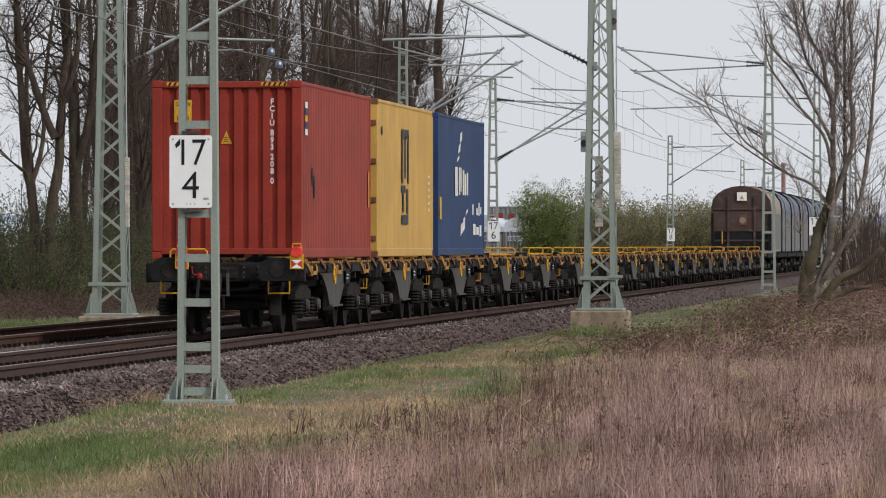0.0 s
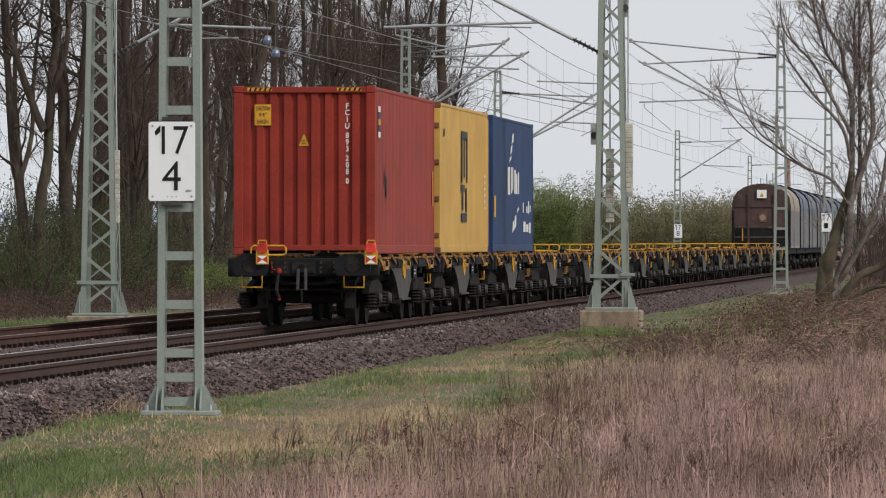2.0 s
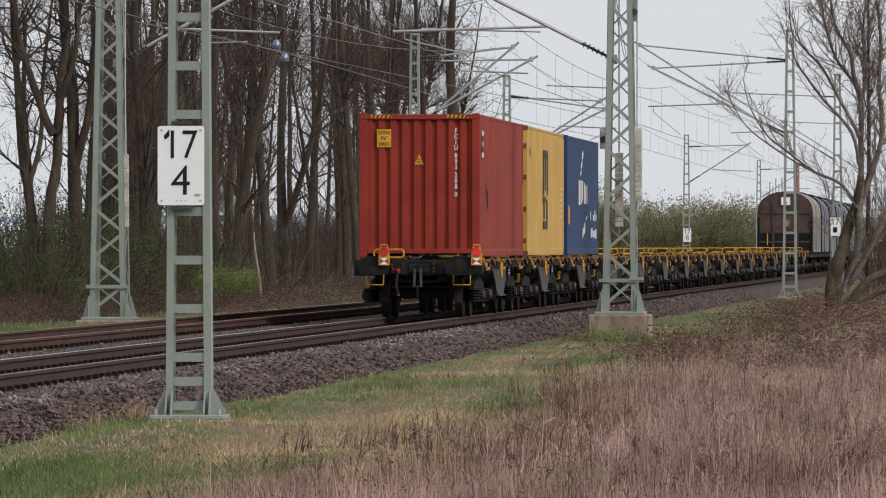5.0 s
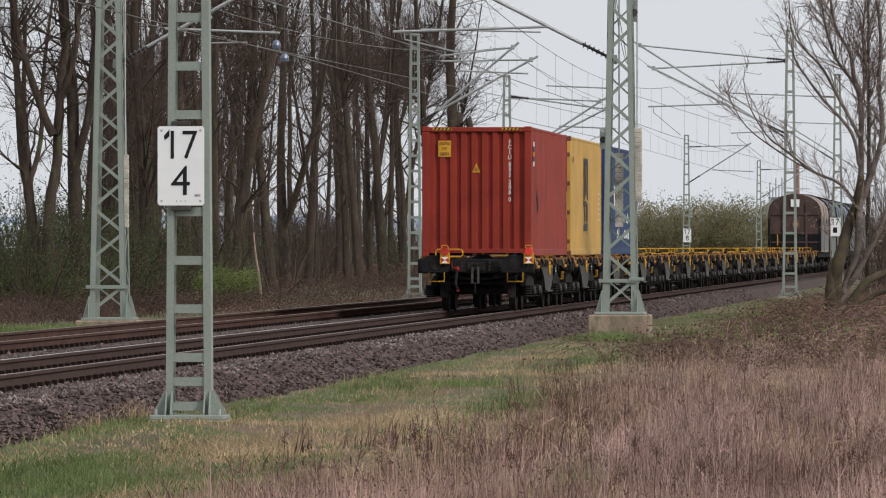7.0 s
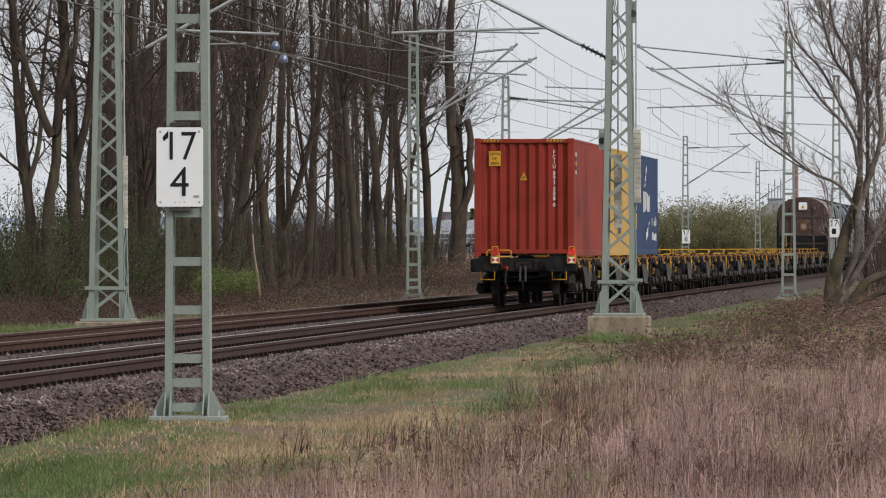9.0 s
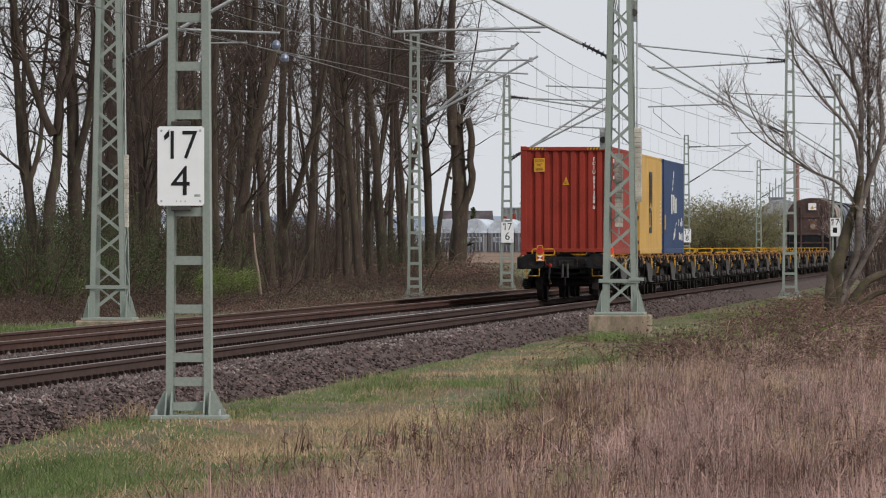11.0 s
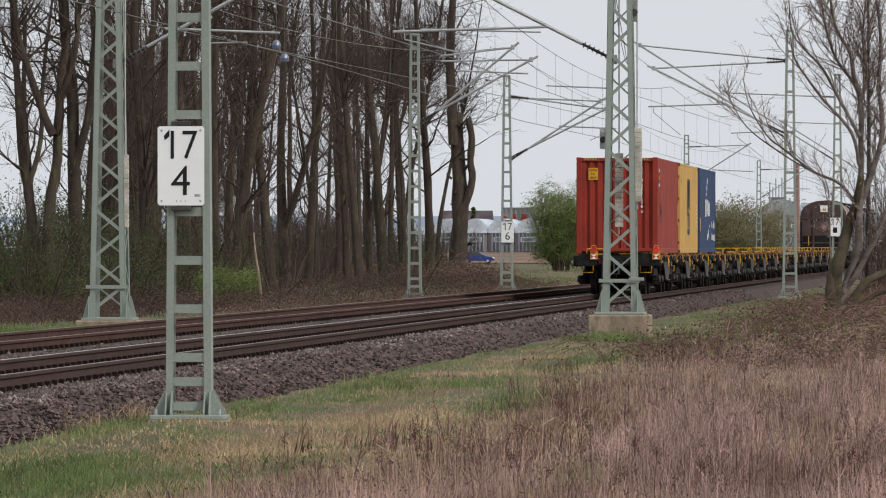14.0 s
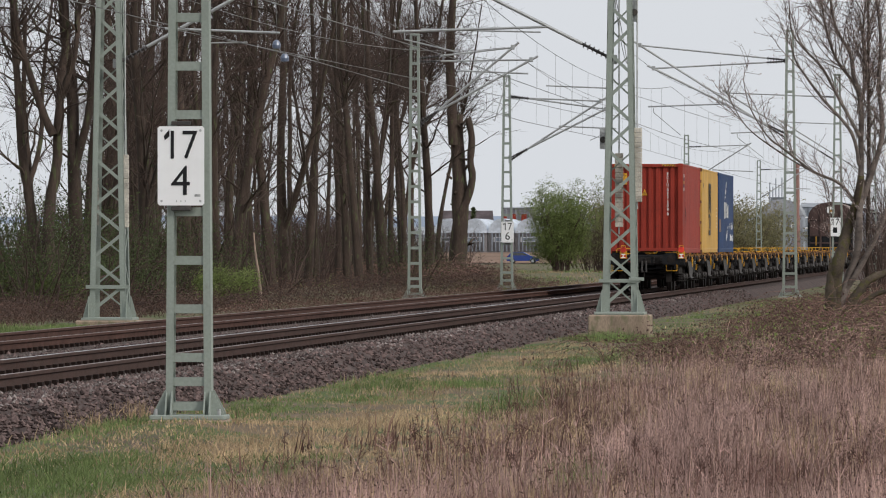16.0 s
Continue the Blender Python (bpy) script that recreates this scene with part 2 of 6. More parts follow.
# ---- geometry helpers ----
class Geo:
    """Vertices and faces of one mesh, put together from simple solids."""

    def __init__(self):
        self.v, self.f = [], []

    def add(self, vs, fs):
        k = len(self.v)
        self.v.extend(vs)
        self.f.extend([tuple(i + k for i in f) for f in fs])
        return self

    def box(self, x0, x1, y0, y1, z0, z1, c=0.0):
        """A box, with chamfered edges if c is given."""
        if c <= 0:
            vs = [(x, y, z) for z in (z0, z1) for x, y in ((x0, y0), (x1, y0), (x1, y1), (x0, y1))]
            return self.add(vs, [(3, 2, 1, 0), (4, 5, 6, 7), (0, 1, 5, 4), (1, 2, 6, 5), (2, 3, 7, 6), (3, 0, 4, 7)])
        ring = [(x0 + c, y0), (x1 - c, y0), (x1, y0 + c), (x1, y1 - c), (x1 - c, y1), (x0 + c, y1), (x0, y1 - c), (x0, y0 + c)]
        inner = [(min(max(x, x0 + c), x1 - c), min(max(y, y0 + c), y1 - c)) for x, y in ring]
        vs = [(x, y, z0) for x, y in inner] + [(x, y, z0 + c) for x, y in ring] + [(x, y, z1 - c) for x, y in ring] + [(x, y, z1) for x, y in inner]
        fs = [tuple(range(7, -1, -1)), tuple(range(24, 32))]
        for k in (0, 8, 16):
            fs += [(k + i, k + (i + 1) % 8, k + 8 + (i + 1) % 8, k + 8 + i) for i in range(8)]
        return self.add(vs, fs)

    def tube(self, a, b, r0, r1=None, n=6, caps=True):
        r1 = r0 if r1 is None else r1
        a, b = Vector(a), Vector(b)
        d = (b - a).normalized()
        u = d.cross((0, 0, 1) if abs(d.z) < 0.95 else (1, 0, 0)).normalized()
        w = d.cross(u)
        vs = []
        for p, r in ((a, r0), (b, r1)):
            for i in range(n):
                q = 2 * math.pi * i / n
                vs.append(tuple(p + (u * math.cos(q) + w * math.sin(q)) * r))
        fs = [(i, (i + 1) % n, n + (i + 1) % n, n + i) for i in range(n)]
        if caps:
            fs += [tuple(range(n - 1, -1, -1)), tuple(range(n, 2 * n))]
        return self.add(vs, fs)

    def path(self, pts, r, n=6):
        """A bent round bar through the points, in one piece."""
        pts = [Vector(p) for p in pts]
        k, m = len(self.v), len(pts)
        for i, p in enumerate(pts):
            d = (pts[min(i + 1, m - 1)] - pts[max(i - 1, 0)])
            d = (d if d.length > 1e-6 else pts[1] - pts[0]).normalized()
            u = d.cross((0.12, 0.95, 0.3) if abs(d.y) < 0.8 else (0.9, 0.1, 0.3)).normalized()
            w = d.cross(u)
            for j in range(n):
                q = 2 * math.pi * j / n
                self.v.append(tuple(p + (u * math.cos(q) + w * math.sin(q)) * r))
        for i in range(m - 1):
            for j in range(n):
                self.f.append((k + i * n + j, k + i * n + (j + 1) % n, k + (i + 1) * n + (j + 1) % n, k + (i + 1) * n + j))
        self.f += [tuple(k + j for j in range(n)), tuple(k + (m - 1) * n + j for j in range(n))]
        return self

    def beam(self, a, b, w, h, up=(0, 0, 1)):
        """A rectangular bar from a to b, w wide and h deep."""
        a, b = Vector(a), Vector(b)
        d = (b - a).normalized()
        u = d.cross(Vector(up))
        u = (u if u.length > 1e-4 else d.cross((1, 0, 0))).normalized() * w / 2
        v = d.cross(u).normalized() * h / 2
        vs = [tuple(p + s * u + q * v) for p in (a, b) for s, q in ((-1, -1), (1, -1), (1, 1), (-1, 1))]
        return self.add(vs, [(3, 2, 1, 0), (4, 5, 6, 7), (0, 1, 5, 4), (1, 2, 6, 5), (2, 3, 7, 6), (3, 0, 4, 7)])

    def lathe(self, x, y, profile, n=10):
        """A turned body about the upright line through x, y; profile: (radius, z) from below."""
        k, m = len(self.v), len(profile)
        for r, z in profile:
            for i in range(n):
                q = 2 * math.pi * i / n
                self.v.append((x + r * math.cos(q), y + r * math.sin(q), z))
        for j in range(m - 1):
            for i in range(n):
                self.f.append((k + j * n + i, k + j * n + (i + 1) % n, k + (j + 1) * n + (i + 1) % n, k + (j + 1) * n + i))
        self.f += [tuple(k + i for i in range(n)), tuple(k + (m - 1) * n + i for i in range(n))]
        return self

    def prism(self, outline, a, b, axis="x"):
        """An outline of (p, q) pairs drawn out from a to b along an axis."""
        put = {"x": lambda p, q, s: (s, p, q), "y": lambda p, q, s: (p, s, q), "z": lambda p, q, s: (p, q, s)}[axis]
        n = len(outline)
        vs = [put(p, q, a) for p, q in outline] + [put(p, q, b) for p, q in outline]
        return self.add(vs, [tuple(range(n - 1, -1, -1)), tuple(range(n, 2 * n))] + [(i, (i + 1) % n, n + (i + 1) % n, n + i) for i in range(n)])

    def mesh(self, name, material, smooth=False):
        me = bpy.data.meshes.new(name)
        me.from_pydata(self.v, [], self.f)
        bm = bmesh.new()
        bm.from_mesh(me)
        bmesh.ops.recalc_face_normals(bm, faces=bm.faces)
        bm.to_mesh(me)
        bm.free()
        me.materials.append(material)
        if smooth:
            me.polygons.foreach_set("use_smooth", [True] * len(me.polygons))
        return me


def soup(name, verts, faces, material):
    """A mesh from arrays of vertices and equal-sided faces."""
    me = bpy.data.meshes.new(name)
    me.from_pydata(verts.tolist(), [], faces.tolist())
    me.materials.append(material)
    return me


def part(name, geo, material, parent, label="", smooth=False):
    me = geo.mesh(name, material, smooth) if isinstance(geo, Geo) else geo
    ob = new(name, me)
    ob.parent = parent
    return tagged(ob, label)


def thing(name, label, category, m=None, group="", kind=""):
    ob = new(name)
    ob.empty_display_size = 0.2
    if m is not None:
        ob.matrix_basis = m
    return tagged(ob, label, category, group, kind)


def setting(name, geo, material, label, category, kind="structure", smooth=False):
    me = geo.mesh(name, material, smooth) if isinstance(geo, Geo) else geo
    return tagged(new(name, me), label, category, "", kind)


LETTERS = {}


def lettering(text, size, material, turn=None):
    """A flat mesh of characters, 2 mm thick, in the x-z plane and facing -y, centred."""
    key = (text, size, material.name)
    if key not in LETTERS:
        cu = bpy.data.curves.new("lettering", "FONT")
        cu.body, cu.size, cu.extrude, cu.align_x, cu.align_y = text, size, 0.001, "CENTER", "CENTER"
        cu.resolution_u, cu.offset = 3, size * (-0.002 if size > 0.3 else 0.022)
        ob = new("lettering", cu)
        me = bpy.data.meshes.new_from_object(ob.evaluated_get(bpy.context.evaluated_depsgraph_get()))
        bpy.data.objects.remove(ob)
        me.transform(pose(0, 0, 0, 90))
        me.materials.clear()
        me.materials.append(material)
        LETTERS[key] = me
    return LETTERS[key]


for s_, z_ in (("17", 0.36), ("4", 0.36), ("6", 0.36), ("8", 0.36)):
    lettering(s_, z_, M["black"])
for s_ in "FCIU893208":
    lettering(s_, 0.16, M["white"])
for s_ in ("CAUTION", "9'6\"", "HIGH"):
    lettering(s_, 0.085, M["brown_c"])

rnd = random.Random(11)

# ---- ground, formation and tracks ----
def ramp01(v, a, b):
    t = min(max((v - a) / (b - a), 0.0), 1.0)
    return t * t * (3 - 2 * t)


def ground_z(d, s):
    """Height of the ground d metres left of the camera's line, s metres along."""
    z = -0.5 - 0.12 * ramp01(d, 9.6, 10.6)
    z += 0.36 * ramp01(d, 18.0, 19.2) + 0.14 * ramp01(d, 20, 25)
    z += 0.17 * math.exp(-((d - 8.5) / 0.9) ** 2 - ((s - 69.8) / 3.2) ** 2)
    z -= 0.65 * ramp01(s, 420, 640)
    return z + 0.05 * noise.noise((d * 0.35, s * 0.22, 3.1)) + 0.016 * noise.noise((d * 1.1, s * 0.7, 7.7))


def axis_steps(fine_a, fine_b, step, far_a, far_b):
    out, v, g = [], fine_a, step
    while v <= fine_b:
        out.append(v)
        v += step
    g, v = step * 1.4, fine_b + step
    while v < far_b:
        out.append(v)
        g *= 1.35
        v += g
    out.append(far_b)
    g, v = step * 1.4, fine_a - step
    while v > far_a:
        out.insert(0, v)
        g *= 1.35
        v -= g
    out.insert(0, far_a)
    return out


def make_ground():
    ds = axis_steps(-2, 27, 0.4, -4500, 4500)
    ss = axis_steps(42, 180, 1.2, -800, 4900)
    nd = len(ds)
    vs = np.array([(-d, s, ground_z(d, s)) for s in ss for d in ds])
    fs = np.array([(j * nd + i + 1, j * nd + i, (j + 1) * nd + i, (j + 1) * nd + i + 1) for j in range(len(ss) - 1) for i in range(nd - 1)])
    me = soup("ground", vs, fs, M["ground"])
    me.polygons.foreach_set("use_smooth", [True] * len(me.polygons))
    setting("ground", me, M["ground"], "rough trackside meadow soil with tufts and moss", "ground")


make_ground()

NEAR, FAR_ = 12.1, 16.1      # distances of the two track centres
bed = Geo().prism([(-9.75, -0.62), (-10.35, -0.21), (-13.85, -0.2), (-14.1, -0.26), (-14.35, -0.2), (-18.6, -0.21), (-19.2, -0.62)], -80, 1200, "y")
setting("ballast_bed", bed, M["ballast_bed"], "long bed of crushed brown-grey stone ballast", "ballast")


def make_track(d, label, head="railhead"):
    tr = thing("railway_track", label, "railway track", pose(-d, 0, 0), "", "structure")
    outline = [(-0.075, -0.172), (0.075, -0.172), (0.075, -0.16), (0.012, -0.14), (0.009, -0.055), (0.036, -0.04), (0.036, -0.006), (0.03, 0.0), (-0.03, 0.0), (-0.036, -0.006), (-0.036, -0.04), (-0.009, -0.055), (-0.012, -0.14), (-0.075, -0.16)]
    for x in (-0.7525, 0.7525):
        rail = part("rail", Geo().prism([(x + p, q) for p, q in outline], -80, 1200, "y"), M["rail" if head == "railhead" else "rail_rust"], tr, "rust-brown steel rail")
        part("running_surface", Geo().prism([(x - 0.026, 0.0005), (x + 0.026, 0.0005), (x + 0.022, 0.003), (x - 0.022, 0.003)], -80, 1200, "y"), M[head if x < 0 else "railhead_dull"], rail, "worn strip on the rail head")
    return tr


tracks = [make_track(NEAR, "railway track with rusty rails on ballast, nearer of two"), make_track(FAR_, "railway track with rusty rails on ballast beside the woods", "railhead_dull")]


# ---- masts and overhead line ----
def flat_mast_parts(parent, w0, w1, depth, h, pitch, post=0.08):
    """Two channel posts joined by batten plates; foot at z 0."""
    for sx in (-1, 1):
        g = Geo()
        a, b = (sx * (w0 - post) / 2, 0, 0.0), (sx * (w1 - post) / 2, 0, h)
        t, hd = 0.014, depth / 2
        ring = [(-post / 2, -hd), (post / 2, -hd), (post / 2, hd), (-post / 2, hd), (-post / 2, hd - t), (post / 2 - t, hd - t), (post / 2 - t, -hd + t), (-post / 2, -hd + t)]
        g.add([(a[0] + sx * px, py, 0.0) for px, py in ring] + [(b[0] + sx * px, py, h) for px, py in ring],
              [tuple(range(7, -1, -1)), tuple(range(8, 16))] + [(i, (i + 1) % 8, 8 + (i + 1) % 8, 8 + i) for i in range(8)])
        part("post", g, M["mast"], parent)
    levels, z = [0.09, 0.34], 0.09 + pitch
    while z < h:
        levels.append(z)
        z += pitch
    for z in levels:
        w = w0 + (w1 - w0) * z / h - 2 * post + 0.06
        for yy in (-depth / 2 + 0.021, depth / 2 - 0.021):
            part("batten_plate", Geo().box(-w / 2, w / 2, yy - 0.006, yy + 0.006, z - 0.045, z + 0.045), M["mast"], parent)
    part("top_cap", Geo().box(-w1 / 2, w1 / 2, -depth / 2 - 0.02, depth / 2 + 0.02, h - 0.06, h + 0.01, 0.006), M["mast"], parent)
    for sx in (-1, 1):
        x = sx * (w0 / 2)
        # splayed fins on the outer side and towards both faces
        for yy in (-depth / 2 + 0.01, depth / 2 - 0.01):
            part("gusset", Geo().prism([(x - sx * 0.02, 0.0), (x + sx * 0.13, 0.0), (x + sx * 0.125, 0.03), (x + sx * 0.012, 0.25), (x - sx * 0.02, 0.25)], yy - 0.007, yy + 0.007, "y"), M["mast"], parent)
        for fx in (x - sx * 0.01, x - sx * (post - 0.01)):
            for sy in (-1, 1):
                e = sy * depth / 2
                part("gusset", Geo().prism([(e, 0.0), (e + sy * 0.13, 0.0), (e + sy * 0.125, 0.03), (e + sy * 0.005, 0.24), (e, 0.24)], fx - 0.007, fx + 0.007, "x"), M["mast"], parent)
        for sy in (-1, 1):
            part("bolt", Geo().tube((x + sx * 0.09, sy * (depth / 2 + 0.09), 0.0), (x + sx * 0.09, sy * (depth / 2 + 0.09), 0.06), 0.02, None, 8), M["galv"], parent)
    part("base_plate", Geo().box(-w0 / 2 - 0.15, w0 / 2 + 0.15, -depth / 2 - 0.15, depth / 2 + 0.15, -0.05, 0.0, 0.008), M["mast"], parent)


def insulator(parent, a, b):
    a, b = Vector(a), Vector(b)
    g = Geo().tube(a, b, 0.03, None, 8)
    n = 7
    for i in range(n):
        p = a.lerp(b, (i + 0.5) / n)
        d = (b - a).normalized() * 0.012
        g.tube(p - d, p + d, 0.075, 0.05, 10)
    part("insulator", g, M["insul"], parent, "dark ribbed insulator")


def cantilever(parent, side, low, top, apex, reg=None, steady=None):
    """Bracket tubes over the track. Distances in metres from the mast towards the track: low and top are heights at the mast, apex is (reach, height),
    reg (reach from, reach to, height), steady (reach from, reach to, height from, height to)."""
    def at(u, z):
        return (side * u, 0, z)
    lo, ap = Vector(at(0.15, low)), Vector(at(*apex))
    k = (ap - lo).normalized()
    part("bracket_tube", Geo().tube(lo + k * 0.75, ap + k * 0.25, 0.038, None, 8), M["galv"], parent, "galvanised bracket tube")
    insulator(parent, lo, lo + k * 0.75)
    part("hinge", Geo().box(-0.05 + side * 0.12, 0.05 + side * 0.12, -0.06, 0.06, low - 0.1, low + 0.1, 0.01), M["galv"], parent)
    if top:
        tp = Vector(at(0.15, top))
        k2 = (ap - tp).normalized()
        part("top_tube", Geo().tube(tp + k2 * 0.7, ap, 0.03, None, 8), M["galv"], parent, "galvanised bracket tube")
        insulator(parent, tp, tp + k2 * 0.7)
        part("hinge", Geo().box(-0.05 + side * 0.12, 0.05 + side * 0.12, -0.06, 0.06, top - 0.08, top + 0.08, 0.01), M["galv"], parent)
    part("clamp", Geo().box(ap.x - 0.06, ap.x + 0.06, -0.05, 0.05, ap.z - 0.07, ap.z + 0.09, 0.015), M["galv"], parent)
    if reg:
        part("registration_tube", Geo().tube(at(reg[0], reg[2] + 0.05), at(reg[1], reg[2] - 0.05), 0.028, None, 8), M["galv"], parent, "galvanised registration tube")
    if steady:
        part("steady_arm", Geo().path([at(steady[0], steady[2]), at(steady[0], steady[2] - 0.16), at(steady[1], steady[3])], 0.016, 6), M["galv"], parent)


def number_plate_17(parent, digit, x, y, z, h):
    """The white distance plate with two lines of digits, on a mast."""
    k = h / 0.81
    plate = part("distance_plate", Geo().prism([(x - 0.24 * k + a * k, z - h / 2 + b * k) for a, b in ((0.02, 0), (0.46, 0), (0.48, 0.02), (0.48, 0.79), (0.46, 0.81), (0.02, 0.81), (0, 0.79), (0, 0.02))], y - 0.004, y, "y"), M["plate"], parent, "white distance plate with black digits")
    for text, zz, tall in (("17", 0.2, 1.16), (digit, -0.168, 1.2)):
        if not text:
            part("print", Geo().box(x - 0.09 * k, x + 0.09 * k, y - 0.008, y - 0.006, z - 0.26 * k, z - 0.02 * k), M["black"], plate)
            continue
        ob = part("number", lettering(text, 0.36, M["black"]), M["black"], plate)
        ob.matrix_basis = Matrix.Translation((x, y - 0.008, z + zz * k)) @ Matrix.Diagonal((k * (0.98 if text == "17" else 1.16), 1, k * tall, 1))
    part("number_flag", Geo().prism([(x + a * k, z + b * k) for a, b in ((-0.118, 0.372), (-0.118, 0.3), (-0.165, 0.262), (-0.176, 0.305))], y - 0.009, y - 0.007, "y"), M["black"], plate)
    for a, b in ((-0.2, 0.36), (0.2, 0.36), (-0.2, -0.36), (0.2, -0.36)):
        part("screw", Geo().tube((x + a * k, y - 0.007, z + b * k), (x + a * k, y - 0.003, z + b * k), 0.013, None, 8), M["galv"], plate)
    for i in (-1, 0, 1):
        part("rivet", Geo().tube((x + i * 0.045 * k, y - 0.006, z - 0.36 * k), (x + i * 0.045 * k, y - 0.003, z - 0.36 * k), 0.008, None, 6), M["galv"], plate)
    part("print", Geo().box(x + 0.14 * k, x + 0.2 * k, y - 0.006, y - 0.004, z - 0.315 * k, z - 0.29 * k), M["galv"], plate)
    for zz in (-h / 2 - 0.03, h / 2 + 0.03):
        part("plate_clamp", Geo().box(x - 0.1, x + 0.1, y, y + 0.05, z + zz - 0.022, z + zz + 0.022, 0.006), M["grey_steel"], parent)


def foundation(parent, w, dpt, h):
    part("foundation", Geo().box(-w / 2, w / 2, -dpt / 2, dpt / 2, -h - 0.4, -0.05, 0.02), M["concrete"], parent, "weathered concrete foundation block")


def flat_mast(d, s, z, label, h=9.6, w0=0.47, w1=0.34, pitch=0.497, post=0.075, plate=None):
    ob = thing("catenary_mast", label, "catenary mast", pose(-d, s, z), "masts along the railway")
    flat_mast_parts(ob, w0, w1, 0.2, h, pitch, post)
    foundation(ob, w0 + 0.36, 0.58, 0.1)
    if plate:
        number_plate_17(ob, plate[0], plate[1], -0.16, plate[2] - z, plate[3])
    return ob


def lattice_mast(d, s, z, h, w0, w1, label, block=0.5, block_w=1.3):
    ob = thing("lattice_mast", label, "catenary mast", pose(-d, s, z), "masts along the railway")
    legs = [(-1, -1), (1, -1), (1, 1), (-1, 1)]
    for sx, sy in legs:
        g = Geo()
        for (ax, ay) in ((1, 0), (0, 1)):
            vs = []
            for zz, w in ((0.0, w0), (h, w1)):
                cx, cy = sx * w / 2, sy * w / 2
                t, l = 0.012, 0.12
                x0, x1 = (cx - sx * l, cx) if ax else (cx - sx * t, cx)
                y0, y1 = (cy - sy * t, cy) if ax else (cy - sy * l, cy)
                vs += [(x0, y0, zz), (x1, y0, zz), (x1, y1, zz), (x0, y1, zz)]
            g.add(vs, [(3, 2, 1, 0), (4, 5, 6, 7), (0, 1, 5, 4), (1, 2, 6, 5), (2, 3, 7, 6), (3, 0, 4, 7)])
        part("leg", g, M["mast"], ob)
    z0, k = 0.12, 0
    while z0 < h - 0.3:
        z1 = min(z0 + 0.58 * (1 - 0.25 * z0 / h), h - 0.05)
        wa, wb = w0 + (w1 - w0) * z0 / h, w0 + (w1 - w0) * z1 / h
        flip = 1 if k % 2 == 0 else -1
        for face in range(4):
            g = Geo()
            f = flip if face in (0, 1) else -flip
            if face in (0, 2):
                yy = -1 if face == 0 else 1
                g.beam((-f * wa / 2 * 0.93, yy * (wa / 2 - 0.018), z0), (f * wb / 2 * 0.93, yy * (wb / 2 - 0.018), z1), 0.01, 0.068 if yy < 0 else 0.034)
            else:
                xx = 1 if face == 1 else -1
                g.beam((xx * (wa / 2 - 0.018), -f * wa / 2 * 0.93, z0), (xx * (wb / 2 - 0.018), f * wb / 2 * 0.93, z1), 0.01, 0.068)
            part("diagonal_brace", g, M["mast"], ob)
        z0, k = z1, k + 1
    for sx, sy in legs:
        x, y = sx * w0 / 2, sy * w0 / 2
        part("gusset", Geo().prism([(y - sy * 0.06, 0), (y + sy * 0.12, 0), (y + sy * 0.012, 0.42), (y - sy * 0.06, 0.42)], x + sx * 0.004, x + sx * 0.016, "x"), M["mast"], ob)
        g = Geo().prism([(x - sx * 0.06, 0), (x + sx * 0.13, 0), (x + sx * 0.12, 0.07), (x + sx * 0.012, 0.46), (x - sx * 0.06, 0.46)], y + sy * 0.004, y + sy * 0.016, "y")
        part("gusset", g, M["mast"], ob)
    part("base_plate", Geo().box(-w0 / 2 - 0.16, w0 / 2 + 0.16, -w0 / 2 - 0.16, w0 / 2 + 0.16, -0.06, 0.0, 0.01), M["mast"], ob)
    part("tie_bar", Geo().box(-w0 / 2 - 0.07, w0 / 2 + 0.07, -w0 / 2 - 0.03, -w0 / 2 - 0.01, 0.62, 0.7, 0.004), M["mast"], ob)
    part("foundation", Geo().box(-block_w / 2, block_w / 2, -0.65, 0.65, -block - 0.35, -0.06, 0.03), M["concrete"], ob, "stained concrete foundation block")
    return ob


def tension_weight(mast, x, y, z0, z1, w=0.17, top=8.8):
    """A stack of concrete weights hung on a rod beside a mast."""
    rod = part("weight_rod", Geo().tube((x, y, z0 - 0.15), (x, y, top), 0.018, None, 6), M["galv"], mast)
    z = z0
    while z < z1:
        part("weight_block", Geo().box(x - w / 2, x + w / 2, y - w / 2, y + w / 2, z, z + 0.1, 0.008), M["weight"], rod, "pale concrete tension weight")
        z += 0.105


mast_a = flat_mast(8.5, 70.7, -0.29, "grey-green steel twin-post mast with a white distance plate", plate=("4", -0.07, 1.43 + (437 - 294) * 0.00578, 0.81))
cantilever(mast_a, -1, 5.7, 8.3, (4.0, 7.8), (1.4, 4.6, 6.3), (4.4, 3.5, 6.2, 5.85))
mast_b = lattice_mast(8.5, 147.2, 0.05, 9.6, 0.74, 0.42, "grey-green lattice mast on a concrete block with tension weights")
cantilever(mast_b, -1, 5.35, 7.8, (4.0, 7.3), (1.5, 4.85, 6.0), (4.6, 3.4, 5.95, 5.5))
tension_weight(mast_b, 0.36, -0.1, 2.33, 3.85, 0.2)
tension_weight(mast_b, -0.06, 0.5, 1.8, 3.3, 0.17)
part("cross_arm", Geo().box(0.2, 0.52, -0.42, -0.38, 0.66, 0.73, 0.005), M["mast"], mast_b)
